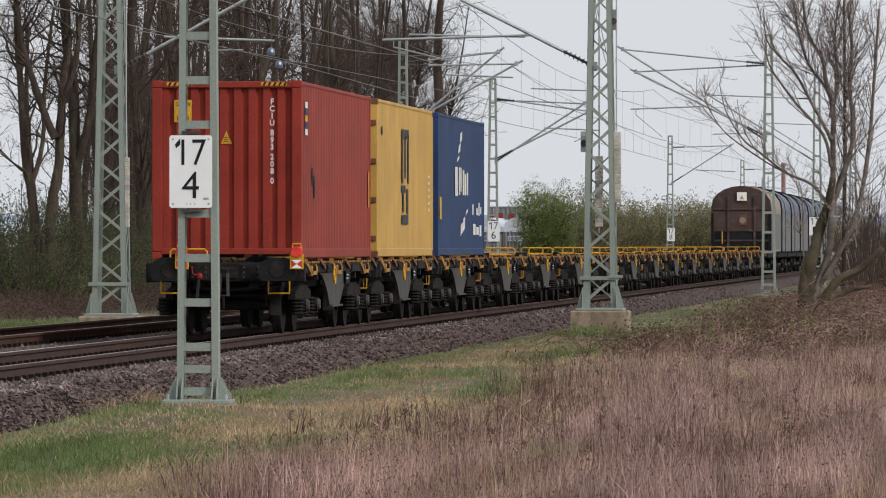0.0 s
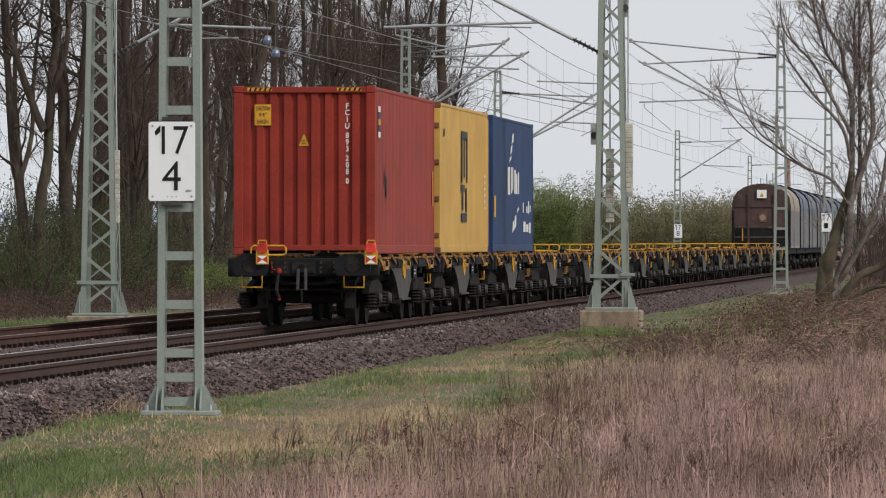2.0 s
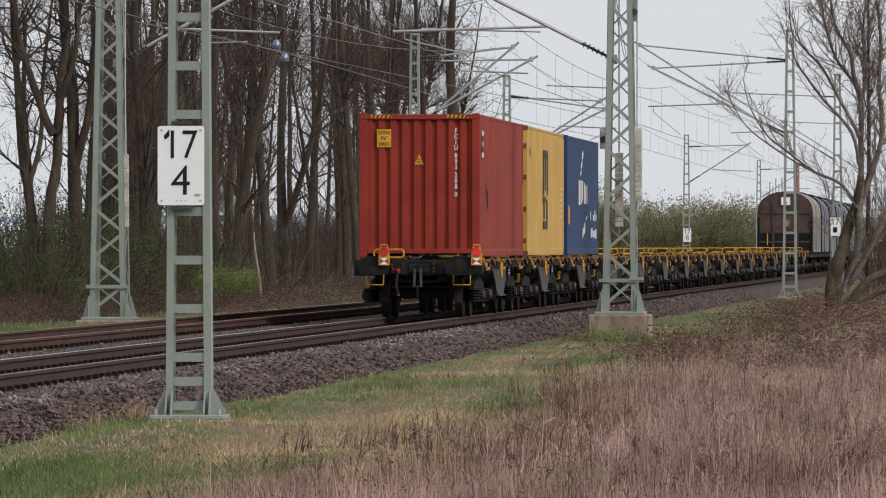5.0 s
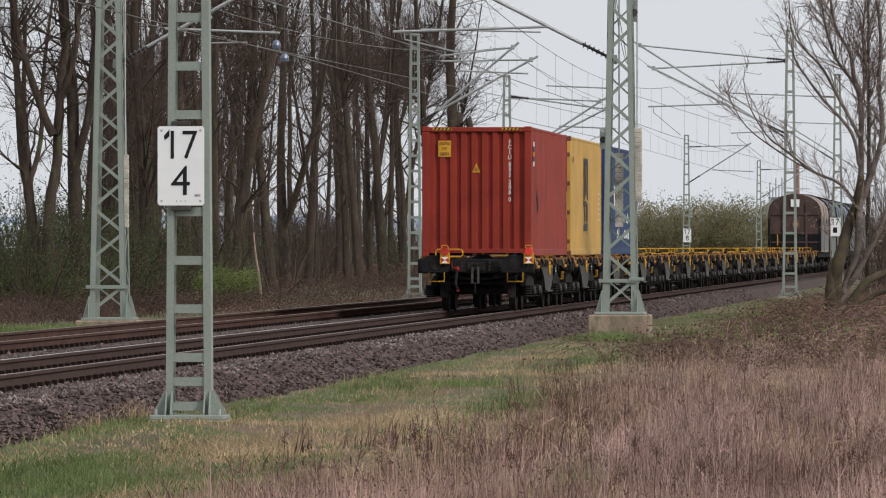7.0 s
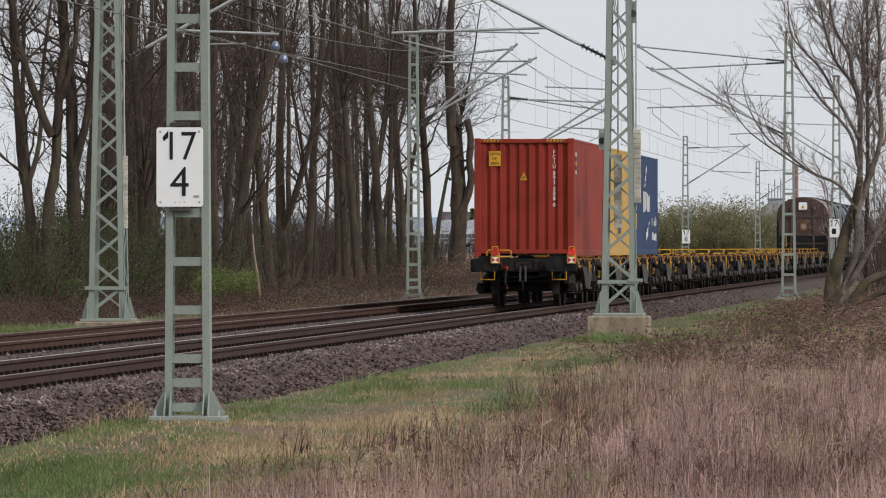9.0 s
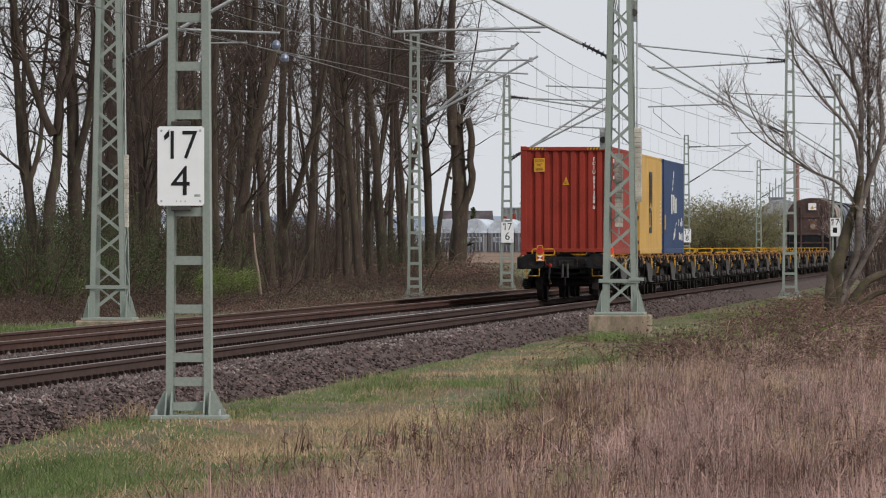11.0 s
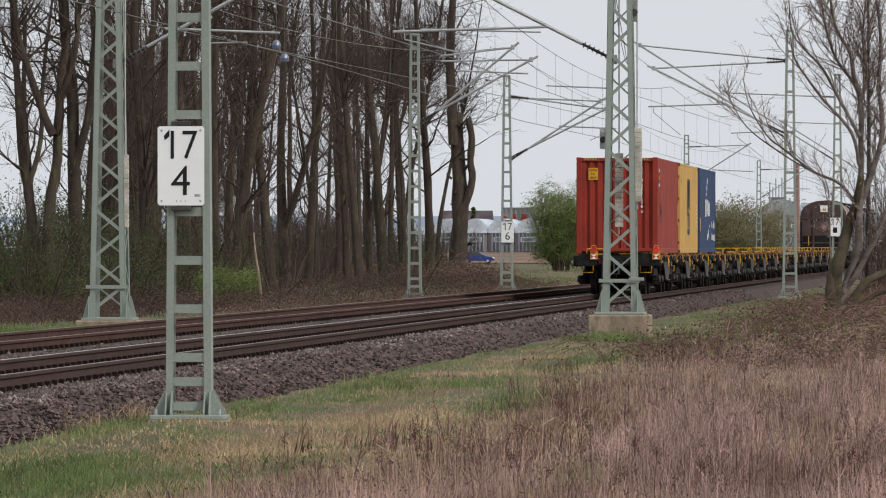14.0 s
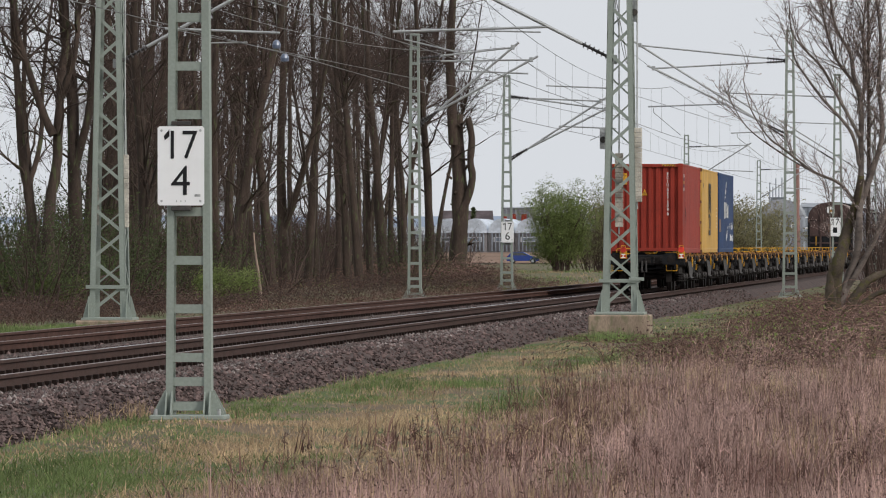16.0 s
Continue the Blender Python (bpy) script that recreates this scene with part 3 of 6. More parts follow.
for xx, zz in ((0.3, 6.35), (-0.36, 3.65)):
    part("pulley", Geo().tube((xx, -0.16, zz), (xx, -0.06, zz), 0.07, None, 14), M["grey_steel"], mast_b, "grey tensioning pulley")
    part("pulley_frame", Geo().box(xx - 0.08, xx + 0.06, -0.05, -0.02, zz - 0.2, zz + 0.26, 0.01), M["galv"], mast_b)
mast_c = flat_mast(8.5, 254.8, -0.38, "grey-green steel twin-post mast carrying two brackets", h=9.75, w0=0.56, w1=0.3, pitch=0.74, post=0.09)
cantilever(mast_c, -1, 5.8, 8.65, (5.5, 9.2), None, None)
cantilever(mast_c, -1, 5.95, 8.6, (5.0, 8.35), (2.3, 5.2, 7.0), (5.0, 4.0, 6.9, 5.9))
mast_d = flat_mast(8.5, 320.3, -0.38, "grey-green steel twin-post mast with a white plate", h=9.75, w0=0.56, w1=0.3, pitch=0.74, post=0.09, plate=("", -0.1, 2.34, 0.85))
cantilever(mast_d, -1, 5.8, 8.7, (5.1, 8.9), (2.2, 4.9, 7.1), (4.6, 3.4, 7.0, 5.9))
mast_e = flat_mast(8.5, 395, -0.38, "grey-green steel twin-post mast beside the track", h=9.75, w0=0.56, w1=0.3, pitch=0.74, post=0.09)
cantilever(mast_e, -1, 5.8, 8.7, (5.1, 8.9))
mast_f = lattice_mast(19.7, 149.4, -0.1, 9.9, 0.80, 0.42, "grey-green lattice mast with tension weights at the woods", 0.1, 1.35)
cantilever(mast_f, 1, 5.5, 7.9, (4.0, 7.6), (1.2, 3.7, 6.2), (2.2, 3.0, 6.1, 5.95))
tension_weight(mast_f, 0.36, -0.2, 1.95, 3.5, 0.15)
tension_weight(mast_f, -0.35, 0.4, 2.0, 3.4, 0.14)
mast_g = flat_mast(19.7, 225.1, -0.2, "grey-green steel twin-post mast carrying two brackets at the woods", h=8.55, w0=0.46, w1=0.3, pitch=0.5, post=0.075)
cantilever(mast_g, 1, 5.55, 7.75, (3.2, 8.1), (1.4, 3.7, 7.3))
cantilever(mast_g, 1, 5.7, 7.65, (3.8, 7.7), (0.2, 4.1, 8.65), (3.0, 2.6, 7.2, 5.7))
mast_h = flat_mast(19.7, 265.6, -0.2, "grey-green steel twin-post mast with a white distance plate", h=8.2, w0=0.5, w1=0.28, pitch=0.55, post=0.08, plate=("6", 0.04, 1.43 + (437 - 411) * 0.02165, 0.8))
cantilever(mast_h, 1, 4.95, 7.35, (3.6, 7.2), (1.5, 3.9, 7.75))
cantilever(mast_h, 1, 5.05, 7.4, (3.8, 6.9), (2.0, 4.2, 6.2), (3.8, 3.2, 6.15, 5.7))
mast_i = flat_mast(19.7, 408.4, -0.4, "slim grey-green mast with a small distance plate", h=8.4, w0=0.5, w1=0.3, pitch=0.6, post=0.08, plate=("8", 0.05, 1.43 + (437 - 417) * 0.0332, 0.8))
cantilever(mast_i, 1, 5.6, 7.7, (3.6, 7.8), (1.5, 3.9, 6.3))
mast_j = flat_mast(19.7, 520.8, -0.5, "slim grey-green mast far along the line", h=8.4, w0=0.5, w1=0.3, pitch=0.6, post=0.08)
cantilever(mast_j, 1, 5.6, 7.7, (3.6, 7.8), (1.5, 3.9, 6.3))


def wires(label, supports, contact_z, r=0.009, droppers=True):
    """One overhead line: messenger, contact wire and droppers, through supports (x, y, messenger height)."""
    ob = thing("overhead_line", label, "overhead line", pose(0, 0, 0))
    for k, ((xa, ya, za), (xb, yb, zb)) in enumerate(zip(supports, supports[1:])):
        n = max(8, int((yb - ya) / 7.5))
        st = 0.25 if k % 2 == 0 else -0.25
        sag = min(0.00011 * (yb - ya) ** 2, 0.9)
        pts = []
        for i in range(n + 1):
            u = i / n
            pts.append((xa + st + (xb - xa - 2 * st) * u, ya + (yb - ya) * u, za + (zb - za) * u - 4 * sag * u * (1 - u)))
        part("messenger_wire", Geo().path(pts, r, 4), M["wire"], ob)
        ca, cb = (xa + st, ya, contact_z), (xb - st, yb, contact_z)
        part("contact_wire", Geo().tube(ca, cb, r, None, 4), M["wire"], ob)
        for i in range(1, n if droppers else 1):
            u = i / n
            x, y, z = pts[i]
            part("dropper", Geo().tube((x, y, z), (ca[0] + (cb[0] - ca[0]) * u, y, contact_z), r * 0.42, None, 3, False), M["wire"], ob)


wires("thin overhead wires with droppers above the nearer track", [(-12.5, -2, 7.6), (-12.5, 70.7, 7.6), (-12.5, 147.2, 7.45), (-12.6, 254.8, 7.3), (-12.4, 320.3, 7.3), (-12.4, 395, 7.3), (-12.1, 470, 8.0), (-12.1, 540, 7.8), (-12.1, 620, 7.8)], 5.5)
wires("thin overhead wires with droppers above the track at the woods", [(-15.7, 10, 7.5), (-15.7, 75, 7.5), (-15.7, 149.4, 7.5), (-15.9, 225.1, 7.5), (-15.9, 265.6, 6.75), (-16.1, 408.4, 7.4), (-16.1, 520.8, 7.3), (-16.1, 620, 7.3)], 5.5)
wires("second set of overhead wires at the tensioning section", [(-8.9, 147.2, 6.9), (-14.0, 254.8, 8.5), (-13.6, 320.3, 8.5)], 7.0, droppers=False)
wires("second set of overhead wires rising to the tensioning mast", [(-19.4, 149.4, 7.2), (-16.5, 225.1, 7.9), (-16.1, 265.6, 7.0)], 6.3, droppers=False)

hung = thing("hanging_insulators", "two pale blue glass insulators hanging on thin wires before the woods", "insulator", pose(-15.93, 149.0, 5.5))
for x_, z_, top_ in ((-0.1, 0.28, 1.9), (0.08, 0.0, 1.62)):
    part("drop_wire", Geo().tube((x_, 0, z_ + 0.1), (x_, 0, z_ + top_), 0.005, None, 5), M["wire"], hung)
    part("bell", Geo().lathe(x_, 0, [(0.03, z_ - 0.09), (0.085, z_ - 0.07), (0.095, z_), (0.07, z_ + 0.07), (0.03, z_ + 0.11)], 14), M["blue_glass"], hung, "blue glazed bell")

# ---- the train ----
PITCH = 13.5          # length of one container wagon over its couplings
FLOOR = 1.21          # height of the container floor
STRIPE = 0.06


def corrugated(width, height, pitch, depth, a=0.0):
    """A pressed steel sheet in the x-z plane, width along x from a, troughs towards +y."""
    g = Geo()
    xs = []
    n = max(1, round(width / pitch))
    p = width / n
    for i in range(n):
        x = a + i * p
        xs += [(x, 0), (x + 0.46 * p, 0), (x + 0.6 * p, depth), (x + 0.86 * p, depth)]
    xs.append((a + width, 0))
    vs = [(x, y, z) for z in (0, height) for x, y in xs]
    k = len(xs)
    g.add(vs, [(i, i + 1, k + i + 1, k + i) for i in range(k - 1)])
    return g


CL, CW, CH = 12.192, 2.438, 2.896


def container(name_label, paint, marks):
    ob = thing("shipping_container", name_label, "container", None, "containers on the train")
    hw = CW / 2
    for y in (0.085, CL - 0.085):
        for x in (-hw + 0.08, hw - 0.08):
            part("corner_post", Geo().box(x - 0.08, x + 0.08, y - 0.085, y + 0.085, 0.118, CH - 0.118, 0.012), paint, ob)
            for z in (0.0, CH - 0.118):
                part("corner_casting", Geo().box(x - 0.081, x + 0.081, y - 0.089, y + 0.089, z, z + 0.118, 0.012), M["brown_c"] if marks == "yellow" else paint, ob)
    for x in (-hw + 0.035, hw - 0.035):
        part("top_side_rail", Geo().box(x - 0.032, x + 0.032, 0.17, CL - 0.17, CH - 0.075, CH - 0.012, 0.008), paint, ob)
        part("bottom_side_rail", Geo().box(x - 0.03, x + 0.03, 0.17, CL - 0.17, 0.02, 0.17, 0.01), paint, ob)
    for y in (0.05, CL - 0.05):
        part("header_beam", Geo().box(-hw + 0.16, hw - 0.16, y - 0.045, y + 0.045, CH - 0.12, CH - 0.015, 0.01), paint, ob)
        part("bottom_beam", Geo().box(-hw + 0.16, hw - 0.16, y - 0.045, y + 0.045, 0.075, 0.175, 0.01), paint, ob)
    end = corrugated(CW - 0.32, CH - 0.29, 0.24, 0.055, -(CW - 0.32) / 2)
    end.v = [(x, y + 0.045, z + 0.17) for x, y, z in end.v]
    part("end_wall", end, paint, ob, "corrugated steel end wall")
    far = corrugated(CW - 0.32, CH - 0.29, 0.24, 0.055, -(CW - 0.32) / 2)
    far.v = [(x, CL - 0.045 - y, z + 0.17) for x, y, z in far.v]
    part("end_wall", far, paint, ob)
    for sx in (-1, 1):
        side = corrugated(CL - 0.34, CH - 0.245, 0.278, 0.007)
        side.v = [(sx * (hw - 0.012 - y), x + 0.17, z + 0.17) for x, y, z in side.v]
        part("side_wall", side, paint, ob, "corrugated steel side wall")
    roof = corrugated(CL - 0.2, 2.3, 0.4, 0.02)
    roof.v = [(z - 1.15, x + 0.1, CH - 0.03 - y) for x, y, z in roof.v]
    part("roof", roof, paint, ob)
    part("floor_pan", Geo().box(-1.1, 1.1, 0.1, CL - 0.1, 0.1, 0.16), M["under"], ob)
    return ob


def glyph(ob, text, size, material, x, y, z, side=False, sx=1.0, sz=1.0):
    o = part("lettering", lettering(text, size, material), material, ob)
    o.matrix_basis = Matrix.Translation((x, y, z)) @ (pose(0, 0, 0, 0, 0, 90) if side else Matrix.Identity(4)) @ Matrix.Diagonal((sx, 1, sz, 1))
    return o


def red_container():
    ob = container("faded red corrugated steel high-cube shipping container", M["red_end"], "red")
    # code down the end wall
    z = 2.55
    for ch in "FCIU 893 208 0":
        if ch != " ":
            glyph(ob, ch, 0.16, M["white"], 0.735, 0.038, z, sx=0.75, sz=0.82)
            z -= 0.115
        else:
            z -= 0.045
    label = part("caution_label", Geo().box(-0.86, -0.575, 0.032, 0.04, 2.22, 2.58), M["yellow"], ob, "yellow height caution label")
    for text, zz, k in (("CAUTION", 2.51, 0.62), ("9'6\"", 2.4, 1.0), ("HIGH", 2.28, 0.95)):
        glyph(label, text, 0.085, M["brown_c"], -0.717, 0.029, zz, sx=k, sz=1.15)
    tri = part("warning_triangle", Geo().prism([(-0.1, 1.87), (0.08, 1.87), (-0.01, 2.08)], 0.03, 0.038, "y"), M["yellow"], ob, "small yellow warning triangle")
    for i in range(3):
        part("print", Geo().box(-0.055, 0.035, 0.027, 0.029, 1.9 + i * 0.03, 1.915 + i * 0.03), M["ochre"], tri)
    # hazard stripes on the header
    for x0 in (-0.98, 0.56):
        part("hazard_panel", Geo().box(x0, x0 + 0.42, -0.0005, 0.004, CH - 0.088, CH - 0.03), M["yellow"], ob, "black and yellow hazard stripes")
        for i in range(5):
            a = x0 + 0.02 + i * 0.085
            part("stripe", Geo().prism([(a, CH - 0.087), (a + 0.035, CH - 0.087), (a + 0.065, CH - 0.031), (a + 0.03, CH - 0.031)], -0.003, -0.001, "y"), M["black"], ob)
    # marks on the side
    hx = CW / 2 + 0.001
    for k, (zz, m) in enumerate(((2.55, "white"), (2.44, "blue_c"), (2.33, "yellow"), (2.22, "blue_c"), (2.11, "white"))):
        part("placard", Geo().box(hx, hx + 0.004, 0.55, 0.95, zz - 0.09, zz + 0.01), M[m], ob)
    part("rub_mark", Geo().box(hx, hx + 0.003, 2.05, 2.2, 1.0, 1.38), M["black"], ob)
    part("rub_mark", Geo().box(hx, hx + 0.003, 1.75, 1.85, 1.2, 1.5), M["black"], ob)
    part("marker_tape", Geo().box(hx, hx + 0.004, 11.7, 11.85, 0.9, 1.55), M["yellow"], ob)
    return ob


def yellow_container():
    ob = container("yellow corrugated steel high-cube shipping container with a dark emblem", M["yellow_c"], "yellow")
    hx = CW / 2 + 0.001
    emblem = part("emblem", Geo().box(hx, hx + 0.003, 5.1, 5.4, 1.4, 2.42), M["black"], ob, "dark emblem of plain bars")
    for y0, y1, z0, z1 in ((5.4, 6.6, 2.25, 2.42), (6.35, 6.65, 1.4, 2.3), (5.75, 6.0, 1.5, 2.3), (5.0, 5.9, 1.22, 1.36), (5.3, 5.6, 0.85, 1.22), (5.1, 6.5, 0.62, 0.8), (6.2, 6.5, 0.82, 1.3)):
        part("emblem_bar", Geo().box(hx, hx + 0.003, y0, y1, z0, z1), M["black"], emblem)
    for i in range(6):
        part("placard", Geo().box(hx, hx + 0.003, 11.0, 11.3, 0.9 + i * 0.13, 0.95 + i * 0.13), M["white"], ob)
    part("placard", Geo().box(hx, hx + 0.003, 0.9, 1.05, 2.25, 2.4), M["black"], ob)
    # door gear at the end towards the camera
    for x in (-0.85, -0.35, 0.35, 0.85):
        part("locking_bar", Geo().tube((x, -0.01, 0.1), (x, -0.01, CH - 0.1), 0.018, None, 8), M["galv"], ob)
    for z in (0.35, 1.05, 1.75, 2.45):
        part("hinge", Geo().box(1.0, 1.2, -0.03, 0.0, z - 0.05, z + 0.05, 0.01), M["brown_c"], ob)
    return ob


def blue_container():
    ob = container("dark blue corrugated steel high-cube shipping container with white emblem", M["blue_c"], "blue")
    hx = CW / 2 + 0.001
    emblem = part("emblem", Geo().box(hx, hx + 0.003, 4.2, 4.9, 1.25, 1.85), M["white"], ob, "white emblem of plain shapes")
    for y0, y1, z0, z1 in ((5.2, 5.5, 1.28, 1.85), (5.6, 5.85, 1.35, 1.85), (6.2, 6.6, 1.28, 1.8), (6.7, 7.1, 1.28, 1.72), (7.3, 7.6, 1.28, 1.76)):
        part("emblem_bar", Geo().box(hx, hx + 0.003, y0, y1, z0, z1), M["white"], emblem)
    for y0, z0, z1 in ((5.4, 2.35, 2.55), (5.0, 2.12, 2.3), (4.7, 1.95, 2.05), (5.6, 0.42, 0.66), (6.2, 0.5, 0.78), (7.0, 0.86, 0.95)):
        part("emblem_flake", Geo().prism([(y0, z0), (y0 + 0.55, z0 + 0.08), (y0 + 0.6, z1 + 0.05), (y0 + 0.15, z1)], hx, hx + 0.003, "x"), M["white"], emblem)
    for y0, y1, z0, z1 in ((8.8, 9.1, 0.88, 1.1), (9.9, 10.3, 0.88, 1.02), (10.5, 10.8, 0.86, 1.14), (11.0, 11.3, 0.9, 1.05), (9.0, 9.7, 0.45, 0.68), (9.9, 10.6, 0.45, 0.62), (10.8, 11.3, 0.42, 0.66)):
        part("emblem_bar", Geo().box(hx, hx + 0.003, y0, y1, z0, z1), M["white"], emblem)
    part("marker_tape", Geo().box(hx, hx + 0.004, 0.3, 0.75, 0.75, 1.2), M["yellow"], ob)
    return ob


WHEELS = []
R_WHEEL = 0.46


def bogie(parent, y, first):
    bg = part("bogie", Geo().box(-1.0, 1.0, -0.18, 0.18, 0.5, 0.72, 0.03), M["bogie"], parent, "grimy two-axle bogie")
    bg.matrix_basis = pose(0, y, 0)
    for sx in (-1, 1):
        x = sx * 1.0
        part("side_frame", Geo().prism([(-1.25, 0.55), (-1.25, 0.68), (-0.5, 0.78), (0.5, 0.78), (1.25, 0.68), (1.25, 0.55), (0.55, 0.5), (0.3, 0.36), (-0.3, 0.36), (-0.55, 0.5)], x - 0.06, x + 0.06, "x"), M["bogie"], bg)
        for ay in (-0.9, 0.9):
            part("axle_box", Geo().tube((x + sx * 0.05, ay, 0.46), (x + sx * 0.21, ay, 0.46), 0.125, None, 10).box(x - 0.09, x + 0.09, ay - 0.16, ay + 0.16, 0.34, 0.58, 0.02), M["bogie"], bg)
            part("axle_cover", Geo().tube((x + sx * 0.2, ay, 0.46), (x + sx * 0.25, ay, 0.46), 0.1, 0.085, 12), M["grey_steel"], bg, "dusty round axle cover")
            for dy in (-0.26, 0.26):
                g = Geo()
                coil = []
                for i in range(5):
                    z = 0.3 + i * 0.056
                    coil += [(0.085, z), (0.125, z + 0.025), (0.085, z + 0.05)]
                g.lathe(x + sx * 0.08, ay + dy, coil, 7)
                part("spring", g, M["bogie"], bg, "coil spring")
            part("brake_shoe", Geo().box(sx * 0.66, sx * 0.84 if sx > 0 else sx * 0.84 + 0.001, ay * 1.6 - 0.05, ay * 1.6 + 0.05, 0.3, 0.62) if sx > 0 else Geo().box(-0.84, -0.66, ay * 1.6 - 0.05, ay * 1.6 + 0.05, 0.3, 0.62), M["bogie"], bg)
    for ay in (-0.9, 0.9):
        g = Geo().tube((-0.95, 0, 0), (0.95, 0, 0), 0.085, None, 8)
        for sx in (-1, 1):
            g.tube((sx * 0.68, 0, 0), (sx * 0.715, 0, 0), R_WHEEL + 0.028, None, 24)
            g.tube((sx * 0.7, 0, 0), (sx * 0.82, 0, 0), R_WHEEL, None, 24)
            g.tube((sx * 0.81, 0, 0), (sx * 0.86, 0, 0), 0.16, None, 12)
        w = part("wheelset", g, M["wheel"], bg, "dark steel wheelset")
        w.matrix_basis = pose(0, ay, R_WHEEL)
        if first:
            WHEELS.append((w, ay))
    return bg


def container_wagon(first):
    """A low, black, skeletal container wagon; its rear buffers at y 0, the track's centre at x 0."""
    wg = thing("container_wagon", "black skeletal container wagon with yellow handles and spigots", "wagon", None, "container wagons of the train")
    a, b = 0.45, PITCH - 0.45
    for x in (-0.45, 0.45):
        part("centre_sill", Geo().box(x - 0.09, x + 0.09, a, b, 0.72, 1.08, 0.015), M["under"], wg)
    for sx in (-1, 1):
        x = sx * 1.2
        part("side_sill", Geo().box(x - 0.05, x + 0.05, a, b, 0.98, 1.13, 0.012), M["under"], wg)
        # fish-belly bracket hanging at mid length
        part("belly_bracket", Geo().prism([(2.9, 1.04), (3.9, 0.93), (4.6, 0.74), (5.2, 0.43), (6.9, 0.43), (7.6, 0.72), (8.6, 0.93), (9.8, 1.04)], x - 0.02, x + 0.02, "x").box(x - 0.06, x + 0.06, 5.25, 7.05, 0.4, 0.435), M["grey_steel"], wg, "grey V-shaped bracket")
        for i, y in enumerate((1.9, 6.2, 11.2)):
            part("spigot", Geo().beam((x + sx * 0.04, y - 1.0, 1.17), (x + sx * 0.04, y - 0.15, 0.98), 0.06, 0.1).box(min(x, x + sx * 0.08), max(x, x + sx * 0.08), y - 0.3, y - 0.08, 0.93, 1.1, 0.015), M["ochre"], wg, "rusty yellow folding spigot")
            part("spigot", Geo().prism([(y + 0.1, 0.95), (y + 0.75, 0.95), (y + 0.9, 1.06), (y + 0.62, 1.14), (y + 0.3, 1.03)], min(x, x + sx * 0.06), max(x, x + sx * 0.06), "x"), M["yellow_worn"], wg, "worn yellow folding spigot")
            part("hinge_pin", Geo().tube((x - sx * 0.02, y - 0.02, 1.06), (x + sx * 0.12, y - 0.02, 1.06), 0.045, None, 8), M["bogie"], wg)
            part("strut", Geo().beam((x + sx * 0.07, y + 1.0, 1.2), (x + sx * 0.07, y + 1.9, 1.06), 0.05, 0.06), M["brown_c"], wg)
            part("lashing_ring", Geo().path([(x + sx * 0.09, y + 2.1 + 0.12 * math.cos(q * 0.785), 1.05 + 0.07 * math.sin(q * 0.785)) for q in range(9)], 0.014, 4), M["bogie"], wg)
        g = Geo()
        y = a + 0.1
        while y < b - 0.1:
            g.box(x + sx * 0.04 - 0.03, x + sx * 0.04 + 0.03, y, y + 0.16, 1.14, 1.175)
            y += 0.37
        tagged(part("lashing_strip", g, M["ochre"], wg, "row of rusty yellow lashing lugs"), kind="stuff")
        for y in ((5.1,) if sx > 0 else (8.6,)):
            part("brake_handle", Geo().path([(x + sx * 0.11, y + 0.15 * math.cos(q * 0.524), 0.93 + 0.14 * math.sin(q * 0.524)) for q in range(13)], 0.018, 5), M["yellow"], wg, "yellow oval hand lever")
        part("data_panel", Geo().box(x + sx * 0.055, x + sx * 0.065, 7.6, 8.3, 0.78, 1.0), M["under"], wg)
        for i in range(2):
            part("data_print", Geo().box(min(x + sx * 0.066, x + sx * 0.069), max(x + sx * 0.066, x + sx * 0.069), 7.7, 8.0, 0.86 + i * 0.06, 0.88 + i * 0.06), M["white"], wg)
        # low hand rail loops across both ends
        for y, bx in ((0.36, -0.6), (PITCH - 0.36, 0.6)):
            if sx > 0:
                part("hand_rail", Geo().path([(bx - 0.3, y, 1.15), (bx - 0.3, y, 1.33), (bx - 0.26, y, 1.37), (bx + 0.26, y, 1.37), (bx + 0.3, y, 1.33), (bx + 0.3, y, 1.25), (bx + 0.26, y, 1.21), (bx - 0.3, y, 1.21)], 0.017, 6), M["yellow"], wg, "yellow tubular hand rail")
        # buffers at both ends
        for y, sy in ((0.0, 1), (PITCH, -1)):
            bx = sx * 0.875
            y1 = y + sy * 0.13
            part("buffer", Geo().prism([(bx - 0.25, 0.86), (bx + 0.25, 0.86), (bx + 0.3, 0.92), (bx + 0.3, 1.07), (bx + 0.25, 1.17), (bx + 0.13, 1.24), (bx - 0.13, 1.24), (bx - 0.25, 1.17), (bx - 0.3, 1.07), (bx - 0.3, 0.92)], min(y, y1), max(y, y1), "y").tube((bx, y1, 1.04), (bx, y + sy * 0.5, 1.04), 0.12, None, 12), M["under"], wg, "black broad buffer with cut corners")
            part("buffer_face", Geo().tube((bx, y - sy * 0.012, 1.04), (bx, y + sy * 0.02, 1.04), 0.13, 0.15, 14), M["bogie"], wg)
            part("foot_step", Geo().path([(bx - 0.17, y + sy * 0.3, 0.86), (bx - 0.17, y + sy * 0.3, 0.66), (bx + 0.17, y + sy * 0.3, 0.66), (bx + 0.17, y + sy * 0.3, 0.86)], 0.015, 6), M["yellow"], wg, "yellow foot step")
